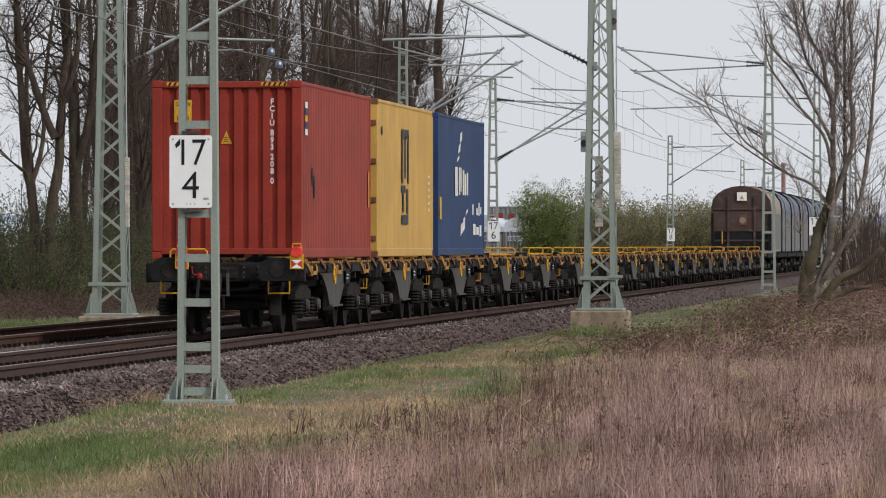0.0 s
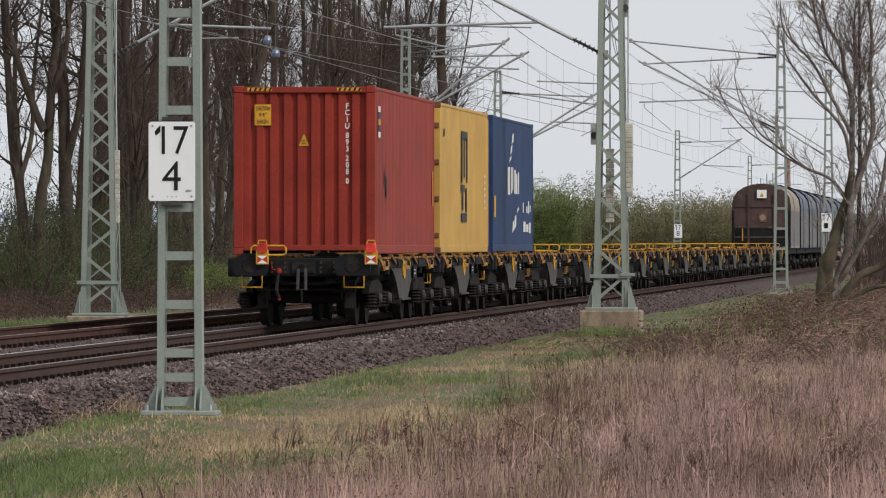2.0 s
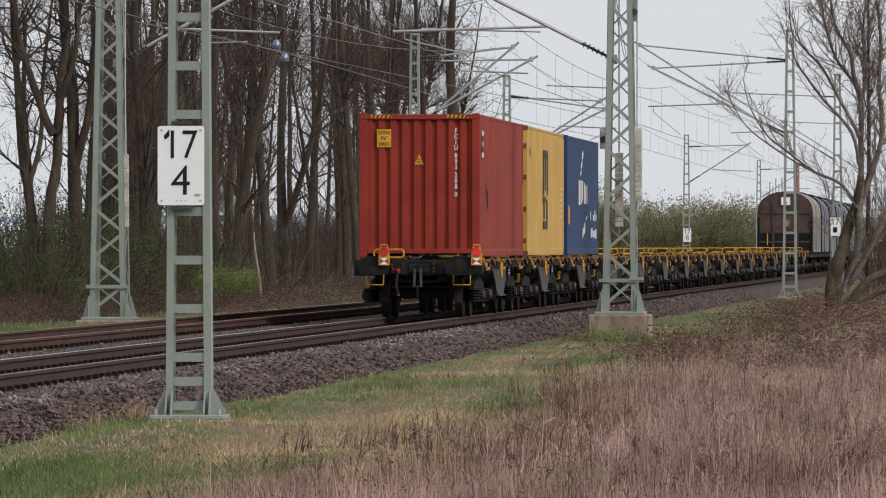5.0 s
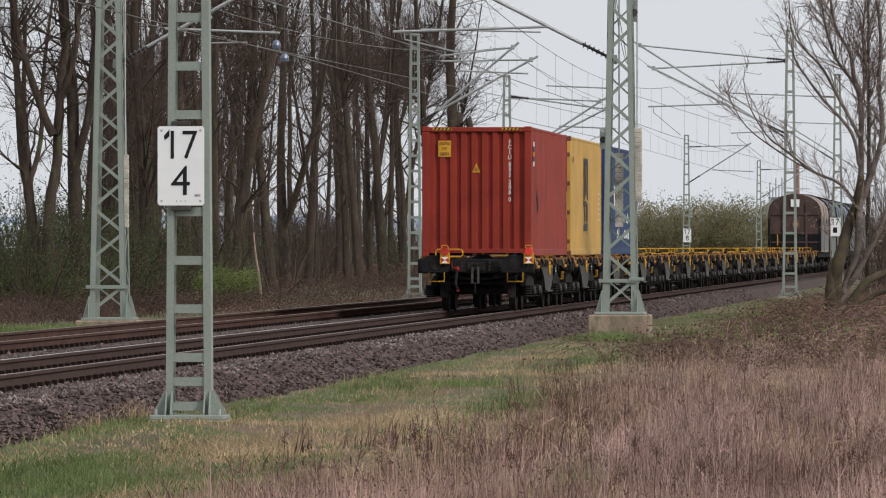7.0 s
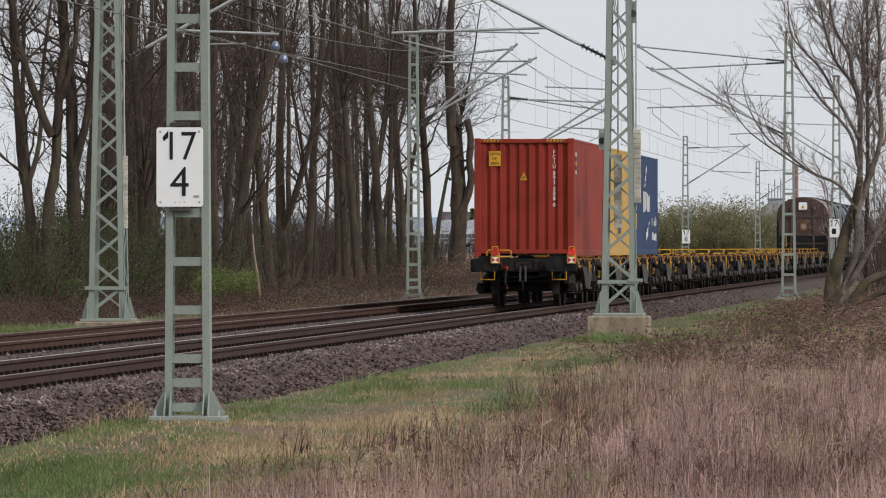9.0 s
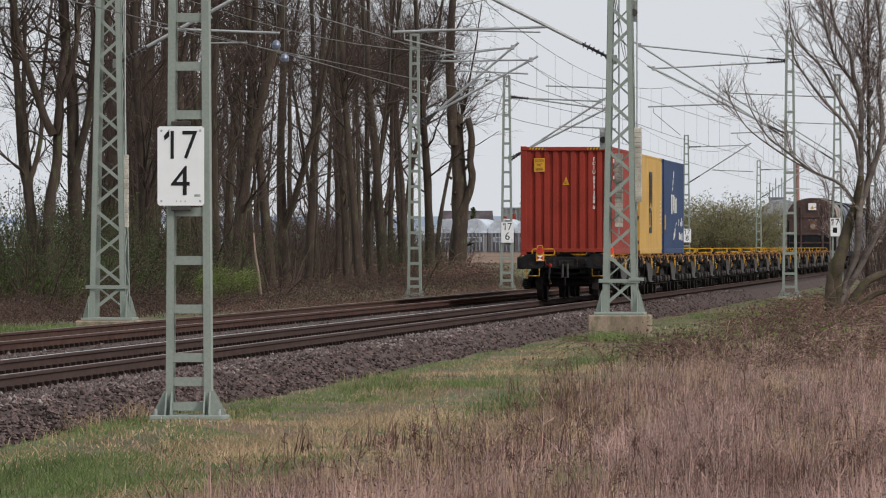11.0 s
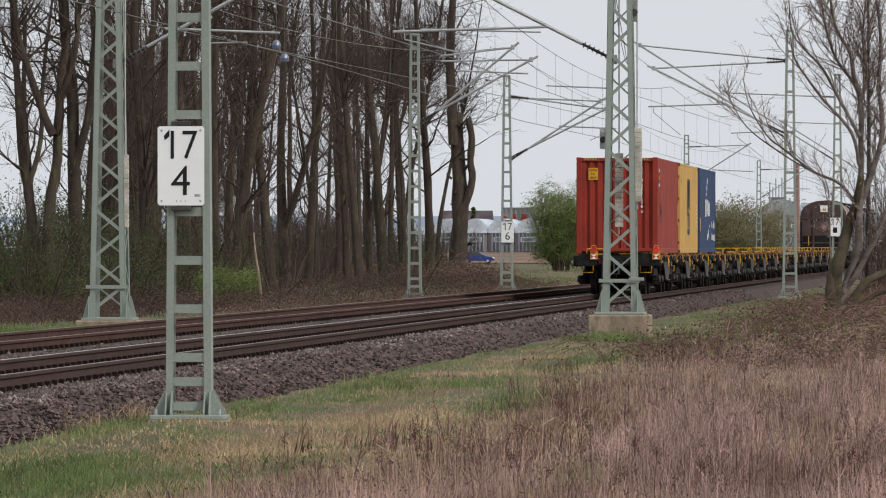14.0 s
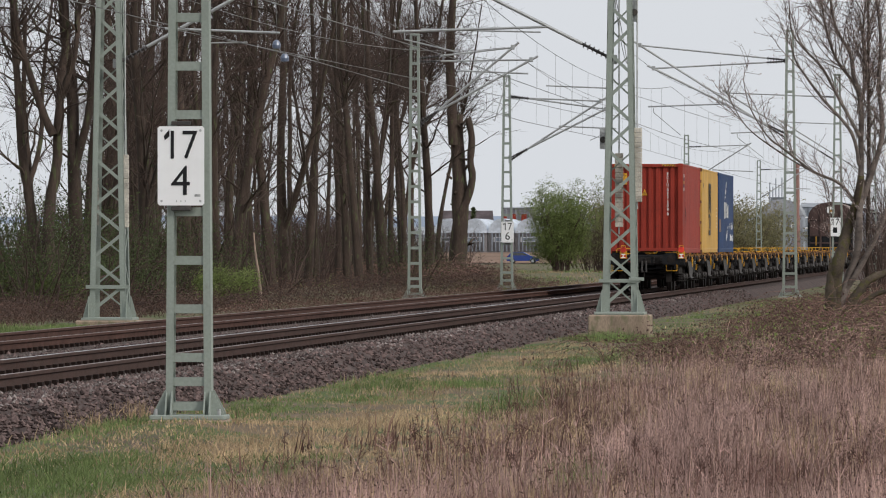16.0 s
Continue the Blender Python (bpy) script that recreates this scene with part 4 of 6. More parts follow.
    for y, sy in ((0.4, 1), (PITCH - 0.4, -1)):
        part("end_beam", Geo().box(-1.3, 1.3, y - 0.06, y + 0.06, 0.84, 1.16, 0.02), M["under"], wg)
        f0, f1 = (y - sy * 0.085, y - sy * 0.06)
        for bx in (-0.42, 0.42):
            part("bolted_plate", Geo().box(bx - 0.16, bx + 0.16, min(f0, f1), max(f0, f1), 0.87, 1.13, 0.006), M["bogie"], wg)
            for dx in (-0.11, 0.11):
                for z in (0.92, 1.0, 1.08):
                    part("bolt", Geo().tube((bx + dx, y - sy * 0.085, z), (bx + dx, y - sy * 0.1, z), 0.016, None, 6), M["grey_steel"], wg)
        part("hook_guide", Geo().box(-0.2, 0.2, min(f0, f1), max(f0, f1), 0.9, 1.08, 0.01), M["bogie"], wg)
        part("brake_rod", Geo().tube((-0.85, y + sy * 0.35, 0.62), (0.85, y + sy * 0.35, 0.62), 0.03, None, 8), M["bogie"], wg)
        for bx in (-0.62, 0.62):
            part("rod_hanger", Geo().tube((bx, y + sy * 0.35, 0.45), (bx, y + sy * 0.3, 0.86), 0.022, None, 6), M["bogie"], wg)
        part("sagging_pipe", Geo().path([(-0.9, y + sy * 0.1, 0.82), (-0.5, y + sy * 0.12, 0.74), (0.0, y + sy * 0.12, 0.71), (0.5, y + sy * 0.12, 0.74), (0.9, y + sy * 0.1, 0.82)], 0.03, 6), M["under"], wg)
        part("coupling_link", Geo().tube((0.0, y - sy * 0.33, 0.64), (0.0, y - sy * 0.33, 0.4), 0.025, 0.018, 6), M["bogie"], wg)
        part("draw_hook", Geo().box(-0.05, 0.05, y - sy * 0.32 if sy > 0 else y, y if sy > 0 else y + 0.32, 0.9, 1.06, 0.02), M["bogie"], wg)
        part("screw_coupling", Geo().path([(-0.06, y - sy * 0.3, 0.98), (-0.07, y - sy * 0.34, 0.62), (0.07, y - sy * 0.34, 0.62), (0.06, y - sy * 0.3, 0.98)], 0.03, 6), M["grey_steel"], wg)
        part("brake_hose", Geo().path([(-0.4, y - sy * 0.1, 0.92), (-0.41, y - sy * 0.3, 0.86), (-0.43, y - sy * 0.33, 0.6), (-0.4, y - sy * 0.25, 0.48)], 0.028, 6), M["rubber"], wg)
        ty = y - sy * 0.16
        tap = part("hose_tap", Geo().lathe(-0.41, ty, [(0.02, 0.89), (0.045, 0.905), (0.05, 0.94), (0.04, 0.975), (0.02, 0.99)], 10), M["tap_red"], wg, "red air tap")
        part("tap_lever", Geo().path([(-0.44, ty, 0.95), (-0.52, ty - sy * 0.02, 0.97), (-0.54, ty - sy * 0.02, 1.1)], 0.013, 6), M["tap_red"], tap)
        part("hose_end", Geo().tube((-0.41, y - sy * 0.25, 0.52), (-0.39, y - sy * 0.24, 0.44), 0.028, None, 8), M["tap_red"], wg, "red hose coupling")
    for y in (0.6, 3.4, 4.4, 6.7, 9.0, 10.0, PITCH - 0.6):
        part("cross_member", Geo().box(-1.2, 1.2, y - 0.07, y + 0.07, 0.86, 1.1, 0.01), M["under"], wg)
    part("brake_cylinder", Geo().tube((-0.2, 6.0, 0.62), (0.5, 6.0, 0.62), 0.19, None, 12), M["bogie"], wg)
    part("air_tank", Geo().tube((0.2, 7.2, 0.62), (0.2, 8.3, 0.62), 0.17, None, 12), M["bogie"], wg)
    for y in (2.35, PITCH - 2.35):
        bogie(wg, y, first)
    return wg


def tail_lamp(x, lens, label):
    lp = thing("tail_lamp", label, "tail lamp", None, "tail lamps on the last wagon")
    part("board", Geo().box(-0.11, 0.11, -0.03, 0.0, 0.0, 0.25, 0.006), M["yellow"], lp, "yellow board with red and white triangles")
    part("triangle", Geo().prism([(-0.085, 0.15), (0.085, 0.15), (0, 0.09)], -0.034, -0.031, "y"), M["plate"], lp)
    part("triangle", Geo().prism([(-0.085, 0.02), (0.085, 0.02), (0, 0.08)], -0.034, -0.031, "y"), M["plate"], lp)
    part("triangle", Geo().prism([(-0.085, 0.025), (-0.085, 0.145), (-0.01, 0.085)], -0.034, -0.031, "y"), M["red_dot"], lp)
    part("triangle", Geo().prism([(0.085, 0.025), (0.085, 0.145), (0.01, 0.085)], -0.034, -0.031, "y"), M["red_dot"], lp)
    part("lamp_body", Geo().box(-0.09, 0.09, -0.045, 0.03, 0.2, 0.36, 0.02), lens, lp, "red lamp")
    part("lens", Geo().tube((0, -0.065, 0.275), (0, -0.04, 0.275), 0.085, 0.09, 20), lens, lp, "round red lens")
    part("bracket", Geo().box(-0.04, 0.04, 0.0, 0.55, 0.04, 0.1, 0.005), M["bogie"], lp)
    part("handle", Geo().path([(-0.075, -0.01, 0.34), (-0.06, -0.01, 0.41), (0.06, -0.01, 0.41), (0.075, -0.01, 0.34)], 0.013, 6), M["yellow"], lp)
    return lp


def arch(hw, z0, zs, zt, n=10):
    pts = [(-hw, z0), (-hw, zs)]
    for i in range(1, n):
        q = math.pi * (1 - i / n)
        pts.append((hw * math.cos(q), zs + (zt - zs) * math.sin(q) ** 0.85))
    return pts + [(hw, zs), (hw, z0)]


def hood_wagon(paint, label):
    """A long round-topped wagon with sliding hoods and a brown end wall."""
    wg = thing("hood_wagon", label, "wagon", None, "hood wagons of the train")
    part("underframe", Geo().box(-1.25, 1.25, 0.5, 14.5, 0.85, 1.2, 0.03), M["under"], wg)
    part("end_wall", Geo().prism(arch(1.42, 1.2, 3.2, 4.25), 0.55, 0.75, "y"), M["hood_end"], wg, "brown rounded end wall")
    part("end_wall", Geo().prism(arch(1.42, 1.2, 3.2, 4.25), 14.2, 14.4, "y"), M["hood_end"], wg)
    for x in (-0.62, 0.62):
        part("end_stiffener", Geo().box(x - 0.05, x + 0.05, 0.47, 0.56, 1.2, 3.75, 0.015), M["hood_end"], wg)
    for x in (-1.36, 1.36):
        part("corner_post", Geo().box(x - 0.06, x + 0.06, 0.45, 0.56, 1.2, 2.95, 0.015), M["under"], wg)
    for z in (3.1, 2.1, 1.62):
        part("end_band", Geo().box(-1.3, 1.3, 0.5, 0.553, z, z + 0.09, 0.01), M["hood_end"], wg)
    for x0, x1 in ((-1.28, -0.69), (-0.55, 0.55), (0.69, 1.28)):
        part("end_panel", Geo().box(x0, x1, 0.535, 0.549, 1.24, 2.08), M["under"], wg, "dark lower panel of the end wall")
    part("notice", Geo().box(-0.2, 0.26, 0.44, 0.46, 3.55, 3.95), M["plate"], wg, "white notice plate with a yellow sign")
    part("notice_sign", Geo().prism([(-0.07, 3.62), (0.13, 3.62), (0.03, 3.82)], 0.43, 0.437, "y"), M["yellow"], wg)
    badge = part("badge", Geo().box(-0.14, 0.26, 0.52, 0.545, 2.38, 2.86, 0.01), M["brown_c"], wg, "dull brown badge")
    part("badge_ring", Geo().tube((0.06, 0.5, 2.62), (0.06, 0.515, 2.62), 0.15, None, 14), M["hood_beige"], badge)
    part("grab_rail", Geo().tube((-0.9, 0.45, 1.5), (-0.9, 0.45, 2.1), 0.025, None, 6), M["yellow"], wg)
    y = 0.75
    for k, (ln, hw) in enumerate(((4.45, 1.42), (4.55, 1.46), (4.45, 1.43))):
        part("hood", Geo().prism(arch(hw, 1.15, 3.2, 4.25 + hw - 1.42), y, y + ln, "y"), M[paint], wg, "dusty sliding hood")
        for sx in (-1, 1):
            part("side_panel", Geo().box(sx * hw - 0.012, sx * hw + 0.012, y + 0.15, y + ln - 0.15, 1.25, 2.95), M["hood_side"], wg, "streaked grey side panel")
        y += ln
    part("hoop", Geo().prism(arch(1.5, 1.15, 3.2, 4.35), 14.08, 14.25, "y"), M["under"], wg)
    for sx in (-1, 1):
        for yy, sy in ((0.0, 1), (15.0, -1)):
            part("buffer", Geo().tube((sx * 0.875, yy, 1.04), (sx * 0.875, yy + sy * 0.1, 1.04), 0.25, None, 16).tube((sx * 0.875, yy, 1.04), (sx * 0.875, yy + sy * 0.6, 1.04), 0.1, None, 10), M["under"], wg)
    for yy in (2.6, 12.4):
        bogie(wg, yy, False)
    return wg


# the train's length, from its last wagon on: (thing, offset of its origin from the tail, height)
TRAIN = []
TAIL_OFF = -0.52      # the last buffers stand behind the red container's end wall
first_wagon = container_wagon(True)
TRAIN.append((first_wagon, TAIL_OFF, 0.0))
second = container_wagon(True)
TRAIN.append((second, TAIL_OFF + PITCH, 0.0))
for i in range(2, 16):
    TRAIN.append((copy_thing(second, Matrix.Identity(4)), TAIL_OFF + PITCH * i, 0.0))
for i, make in enumerate((red_container, yellow_container, blue_container)):
    TRAIN.append((make(), i * PITCH, FLOOR))
TRAIN.append((tail_lamp(0, M["red_dot"], "yellow and red tail lamp board beside the hand rail"), -0.57, 1.05))
TRAIN[-1][0]["across"] = -0.66
TRAIN.append((tail_lamp(0, M["lamp_red"], "yellow board with a bright red tail lamp"), -0.57, 1.05))
TRAIN[-1][0]["across"] = 1.2
HOODS = TAIL_OFF + PITCH * 16 + 0.1
hood = hood_wagon("hood_beige", "round-topped sliding hood wagon with brown end and beige hoods")
blue_hood = hood_wagon("hood_blue", "round-topped sliding hood wagon with dusty blue hoods")
TRAIN.append((hood, HOODS, 0.0))
TRAIN.append((blue_hood, HOODS + 15.1, 0.0))
for i in range(2, 7):
    TRAIN.append((copy_thing(blue_hood, Matrix.Identity(4)), HOODS + 15.1 * i, 0.0))


def tail_at(t):
    """Metres along the track of the red container's end wall at t seconds."""
    return 105.34 + 6.294 * t + 0.1178 * t * t - 0.0032 * t ** 3

# ---- trees and shrubs ----
class Growth:
    """A branching plant: one list of rings for thick wood, one for twigs."""

    def __init__(self, seed):
        self.r = random.Random(seed)
        self.wood, self.twig, self.tips = Geo(), Geo(), []

    def limb(self, geo, p, d, length, r0, r1, seg, n, wander, lift=0.0):
        p, d = Vector(p), Vector(d).normalized()
        pts = [(p.copy(), d.copy(), r0)]
        for i in range(seg):
            d = (d + Vector((self.r.gauss(0, wander), self.r.gauss(0, wander), self.r.gauss(0, wander) + lift))).normalized()
            p = p + d * (length / seg)
            pts.append((p.copy(), d.copy(), r0 + (r1 - r0) * (i + 1) / seg))
        k = len(geo.v)
        for q, e, r in pts:
            u = e.cross((0.3, 0.9, 0.1)).normalized()
            w = e.cross(u)
            for j in range(n):
                a = 2 * math.pi * j / n
                rough = 1 + self.r.gauss(0, 0.09) if r > 0.06 else 1
                geo.v.append(tuple(q + (u * math.cos(a) + w * math.sin(a)) * r * rough))
        for i in range(seg):
            for j in range(n):
                geo.f.append((k + i * n + j, k + i * n + (j + 1) % n, k + (i + 1) * n + (j + 1) % n, k + (i + 1) * n + j))
        return pts

    def side_dir(self, d, angle):
        a = self.r.uniform(0, 2 * math.pi)
        u = d.cross((0.21, 0.4, 0.9)).normalized()
        w = d.cross(u)
        o = u * math.cos(a) + w * math.sin(a)
        return (d * math.cos(angle) + o * math.sin(angle)).normalized()

    def sprays(self, pts, count, length, r, subs, n=3, sub_len=0.5):
        for _ in range(count):
            i = self.r.randrange(max(1, len(pts) // 3), len(pts))
            p, d, _r = pts[i]
            q = pts[i - 1][0].lerp(p, self.r.random()) if i else p
            e = self.side_dir(d, self.r.uniform(0.5, 1.1))
            tw = self.limb(self.twig, q, e, length * self.r.uniform(0.6, 1.3), r, r * 0.5, 2, n, 0.16, 0.08)
            self.tips.append(tw[-1][0])
            for _ in range(subs):
                j = self.r.randrange(1, 3)
                b = tw[j - 1][0].lerp(tw[j][0], self.r.random())
                f = self.side_dir(tw[j][1], self.r.uniform(0.4, 1.0))
                end = b + f * sub_len * self.r.uniform(0.5, 1.4)
                k = len(self.twig.v)
                u = f.cross((0.1, 0.5, 0.8)).normalized() * r * 0.55
                w = f.cross(u)
                self.twig.v += [tuple(b + u), tuple(b - u * 0.5 + w * 0.8), tuple(b - u * 0.5 - w * 0.8), tuple(end)]
                self.twig.f += [(k, k + 1, k + 3), (k + 1, k + 2, k + 3), (k + 2, k, k + 3)]
                self.tips.append(end)


def spine(geo, pts, radii, n=9, seed=0):
    """A thick, knotty limb through given points."""
    r = random.Random(seed)
    pts = [Vector((x, y, z)) for x, y, z in pts]
    k, m = len(geo.v), len(pts)
    out = []
    for i, (p, rad) in enumerate(zip(pts, radii)):
        d = (pts[min(i + 1, m - 1)] - pts[max(i - 1, 0)]).normalized()
        out.append((p, d, rad))
        u = d.cross((0.1, 0.98, 0.1)).normalized()
        w = d.cross(u)
        for j in range(n):
            a = 2 * math.pi * j / n
            geo.v.append(tuple(p + (u * math.cos(a) + w * math.sin(a)) * rad * (1 + r.gauss(0, 0.08))))
    for i in range(m - 1):
        for j in range(n):
            geo.f.append((k + i * n + j, k + i * n + (j + 1) % n, k + (i + 1) * n + (j + 1) % n, k + (i + 1) * n + j))
    geo.f.append(tuple(k + (m - 1) * n + j for j in range(n)))
    return out


def refine(pts, radii, steps=3):
    """Smoothly bent points between the given ones."""
    ps, rs = [], []
    for i in range(len(pts) - 1):
        p0, p1, p2, p3 = (Vector(pts[max(0, min(len(pts) - 1, i + o))]) for o in (-1, 0, 1, 2))
        for s in range(steps):
            t = s / steps
            ps.append(tuple(0.5 * ((2 * p1) + (p2 - p0) * t + (2 * p0 - 5 * p1 + 4 * p2 - p3) * t * t + (3 * p1 - p0 - 3 * p2 + p3) * t ** 3)))
            rs.append(radii[i] + (radii[i + 1] - radii[i]) * t)
    return ps + [pts[-1]], rs + [radii[-1]]


def forest_tree(seed, height, r, first=3.0, limbs=22, fork=False, low=0.7, bend=0.042):
    g = Growth(seed)
    stems = [g.limb(g.wood, (0, 0, -0.3), (g.r.gauss(0, bend), g.r.gauss(0, bend), 1), height, r * 0.8, r * 0.14, 14, 8, bend, 0.03)]
    # root flare
    g.limb(g.wood, (0, 0, -0.35), (0, 0, 1), 0.9, r * 1.15, r * 0.7, 2, 8, 0.0)
    if fork:
        q = stems[0][2]
        stems.append(g.limb(g.wood, q[0], (g.r.uniform(-0.5, 0.5), g.r.uniform(-0.3, 0.3), 1), height * 0.7, r * 0.5, r * 0.1, 7, 7, 0.05, 0.05))
    for _ in range(limbs):
        st = stems[g.r.randrange(len(stems))]
        h = first + (height - first) * g.r.random() if g.r.random() > low else g.r.uniform(first, 11.0)
        i = min(max(1, int(h / height * (len(st) - 1)) + 1), len(st) - 1)
        p, d, rr = st[i]
        p = st[i - 1][0].lerp(p, g.r.random())
        e = g.side_dir(Vector((0, 0, 1)), g.r.uniform(0.5, 1.15))
        L = g.r.uniform(1.6, 4.0) * (1.1 - 0.5 * h / height)
        lb = g.limb(g.wood, p, e, L, min(rr * 0.4, 0.045), 0.012, 4, 5, 0.17, 0.1)
        g.sprays(lb, 8, 1.3, 0.0115, 4, 3, 0.75)
    return g.wood.mesh("trunk", M["bark"], True), g.twig.mesh("crown", M["twig"])


def plant(name, label, category, meshes, m, group=""):
    ob = thing(name, label, category, m, group)
    for n, me, lab in meshes:
        o = part(n, me, None, ob, lab)
        if n != "trunk":
            tagged(o, lab, kind="stuff")
    return ob


def leaf_cloud(points, size, per, spread, seed):
    """Small folded leaves scattered round points; two triangles each."""
    r = np.random.default_rng(seed)
    c = np.repeat(np.asarray(points, float), per, axis=0)
    n = len(c)
    c = c + r.normal(0, spread, (n, 3))
    a = r.normal(0, 1, (n, 3))
    a /= np.linalg.norm(a, axis=1)[:, None]
    b = np.cross(a, r.normal(0, 1, (n, 3)))
    b /= np.linalg.norm(b, axis=1)[:, None]
    k = np.cross(a, b)
    s = size * r.uniform(0.6, 1.4, (n, 1))
    v = np.stack([c - a * s, c + b * s * 0.45 + k * s * 0.2, c + a * s, c - b * s * 0.45 + k * s * 0.2], axis=1).reshape(-1, 3)
    i = np.arange(n)[:, None] * 4
    return v, np.concatenate([i, i + 1, i + 2, i, i + 2, i + 3], axis=1).reshape(-1, 3)


def shrub_meshes(seed, height, width, stems, leaf, leaf_size, per, twigs=8, spread=0.18):
    g = Growth(seed)
    for _ in range(stems):
        a, q = g.r.uniform(0, 2 * math.pi), g.r.random() ** 0.5
        p = (width * 0.22 * q * math.cos(a), width * 0.22 * q * math.sin(a), -0.15)
        d = (math.cos(a) * q * width / height * 0.75, math.sin(a) * q * width / height * 0.75, 1)
        st = g.limb(g.wood, p, d, height * g.r.uniform(0.6, 1.0), 0.035, 0.008, 5, 4, 0.14, 0.02)
        g.sprays(st, twigs, height * 0.17, 0.009, 3, 3, height * 0.08)
    out = [("stem", g.wood.mesh("stem", M["twig"]), ""), ("branchwork", g.twig.mesh("branchwork", M["twig"]), "")]
    if leaf:
        v, f = leaf_cloud([tuple(t) for t in g.tips], leaf_size, per, spread, seed)
        out.append(("foliage", soup("foliage", v, f, M[leaf]), ""))
    return out


TREES = [forest_tree(100 + k, 17 + 2 * (k % 3), 0.25, 1.8 + 0.7 * (k % 3), 25, k % 3 == 0) for k in range(7)]
TOPS = [forest_tree(170 + k, 17, 0.17, 8.2, 34, False, 0.6) for k in range(2)]
WOOD_LABELS = ["tall bare deciduous tree at the edge of the woods", "slender bare tree with dark bark in the woods"]


def forest(d, s, scale, k, label, kinds=TREES):
    m = pose(-d, s, ground_z(d, s) - 0.05, 0, 0, rnd.uniform(0, 360))
    w, c = kinds[k % len(kinds)]
    ob = plant("tree", label, "tree", [("trunk", w, ""), ("crown", c, "")], m, "bare trees of the woods")
    ob.scale = (scale, scale, rnd.uniform(0.9, 1.15))
    ob.matrix_basis = m @ Matrix.Diagonal((scale, scale, rnd.uniform(0.9, 1.12), 1))


CLEAR = [forest_tree(190 + k, 18, 0.25, 2.8, 21, k == 2, 0.4, 0.02) for k in range(5)]
EDGE = [(26, 1560, 1.1), (27, 1540, 0.9), (28, 1480, 1.0), (26, 1425, 1.1), (26, 1405, 1.2), (27, 1385, 1.0), (26, 1332, 1.25), (27, 1305, 1.3), (28, 1268, 1.1), (29, 1252, 0.9),
        (26, 1195, 1.05), (25, 1175, 1.05), (27, 1155, 0.85), (25.5, 1130, 1.3), (28, 1118, 0.85), (29, 1098, 1.05), (25, 1050, 1.35)]
for k, (d, u, sc) in enumerate(EDGE):
    forest(d, 12300 * d / u, sc * 0.86, k, WOOD_LABELS[0], TREES if u > 1400 else CLEAR)
for k in range(41):
    d = rnd.uniform(29, 60)
    u = rnd.uniform(1400, 1640) if k < 34 else rnd.uniform(1290, 1400) if k < 36 else rnd.uniform(1120, 1290) if k < 40 else 1660
    open_ = 34 <= k < 40
    forest(d, 12300 * d / u, rnd.uniform(0.5, 0.85), rnd.randrange(7), WOOD_LABELS[1], CLEAR if open_ else TREES)
for k in range(4):
    d = rnd.uniform(30, 52)
    forest(d, 12300 * d / rnd.uniform(1150, 1400), rnd.uniform(0.4, 0.7), k, WOOD_LABELS[1], CLEAR)
for k in range(15):
    d = rnd.uniform(44, 80)
    forest(d, 12300 * d / rnd.uniform(1420, 1640), rnd.uniform(0.7, 1.1), k, WOOD_LABELS[1], TREES)
for k in range(14):
    d = rnd.uniform(27, 34)
    forest(d, 12300 * d / (1040 + 52 * k + rnd.uniform(-12, 12) if k < 8 else rnd.uniform(1035, 1215)), rnd.uniform(0.8, 1.1), k, WOOD_LABELS[0], TOPS)
for k in range(3):
    forest(rnd.uniform(24, 50), rnd.uniform(60, 150), rnd.uniform(0.7, 1.1), rnd.randrange(7), WOOD_LABELS[1])


def crooked_tree(label, seed, spines, m, ivy=0):
    """A tree of crooked, forking stems; spines: (points, first radius, last radius), x and height in metres."""
    g = Growth(seed)
    leaves = []
    for pts, r0, r1 in spines:
        n = len(pts)
        st = spine(g.wood, *refine([(x, g.r.uniform(-0.15, 0.15) + 0.05 * i, z) for i, (x, z) in enumerate(pts)], [1.3 * (r0 + (r1 - r0) * i / (n - 1)) for i in range(n)], 4), 9, seed + n)
        for _ in range(15):
            i = g.r.randrange(len(st) // 2, len(st))
            p, d, rr = st[i]
            lb = g.limb(g.wood, p, g.side_dir(Vector((0, 0, 1)), g.r.uniform(0.5, 1.3)), g.r.uniform(1.0, 2.4), min(rr * 0.5, 0.035), 0.009, 5, 5, 0.24, 0.06)
            g.sprays(lb, 7, 0.8, 0.0085, 5, 3, 0.5)
        leaves += [tuple(p) for p, d, rr in st if p.z < 4.5 for _ in range(ivy)]
    meshes = [("trunk", g.wood.mesh("trunk", M["bark"], True), ""), ("crown", g.twig.mesh("crown", M["twig"]), "")]
    if ivy:
        v, f = leaf_cloud(leaves, 0.035, 5, 0.17, seed)
        meshes.append(("ivy", soup("ivy", v, f, M["leaf_dark"]), "dark ivy leaves"))
    plant("tree", label, "tree", meshes, m, "bare trees of the woods")


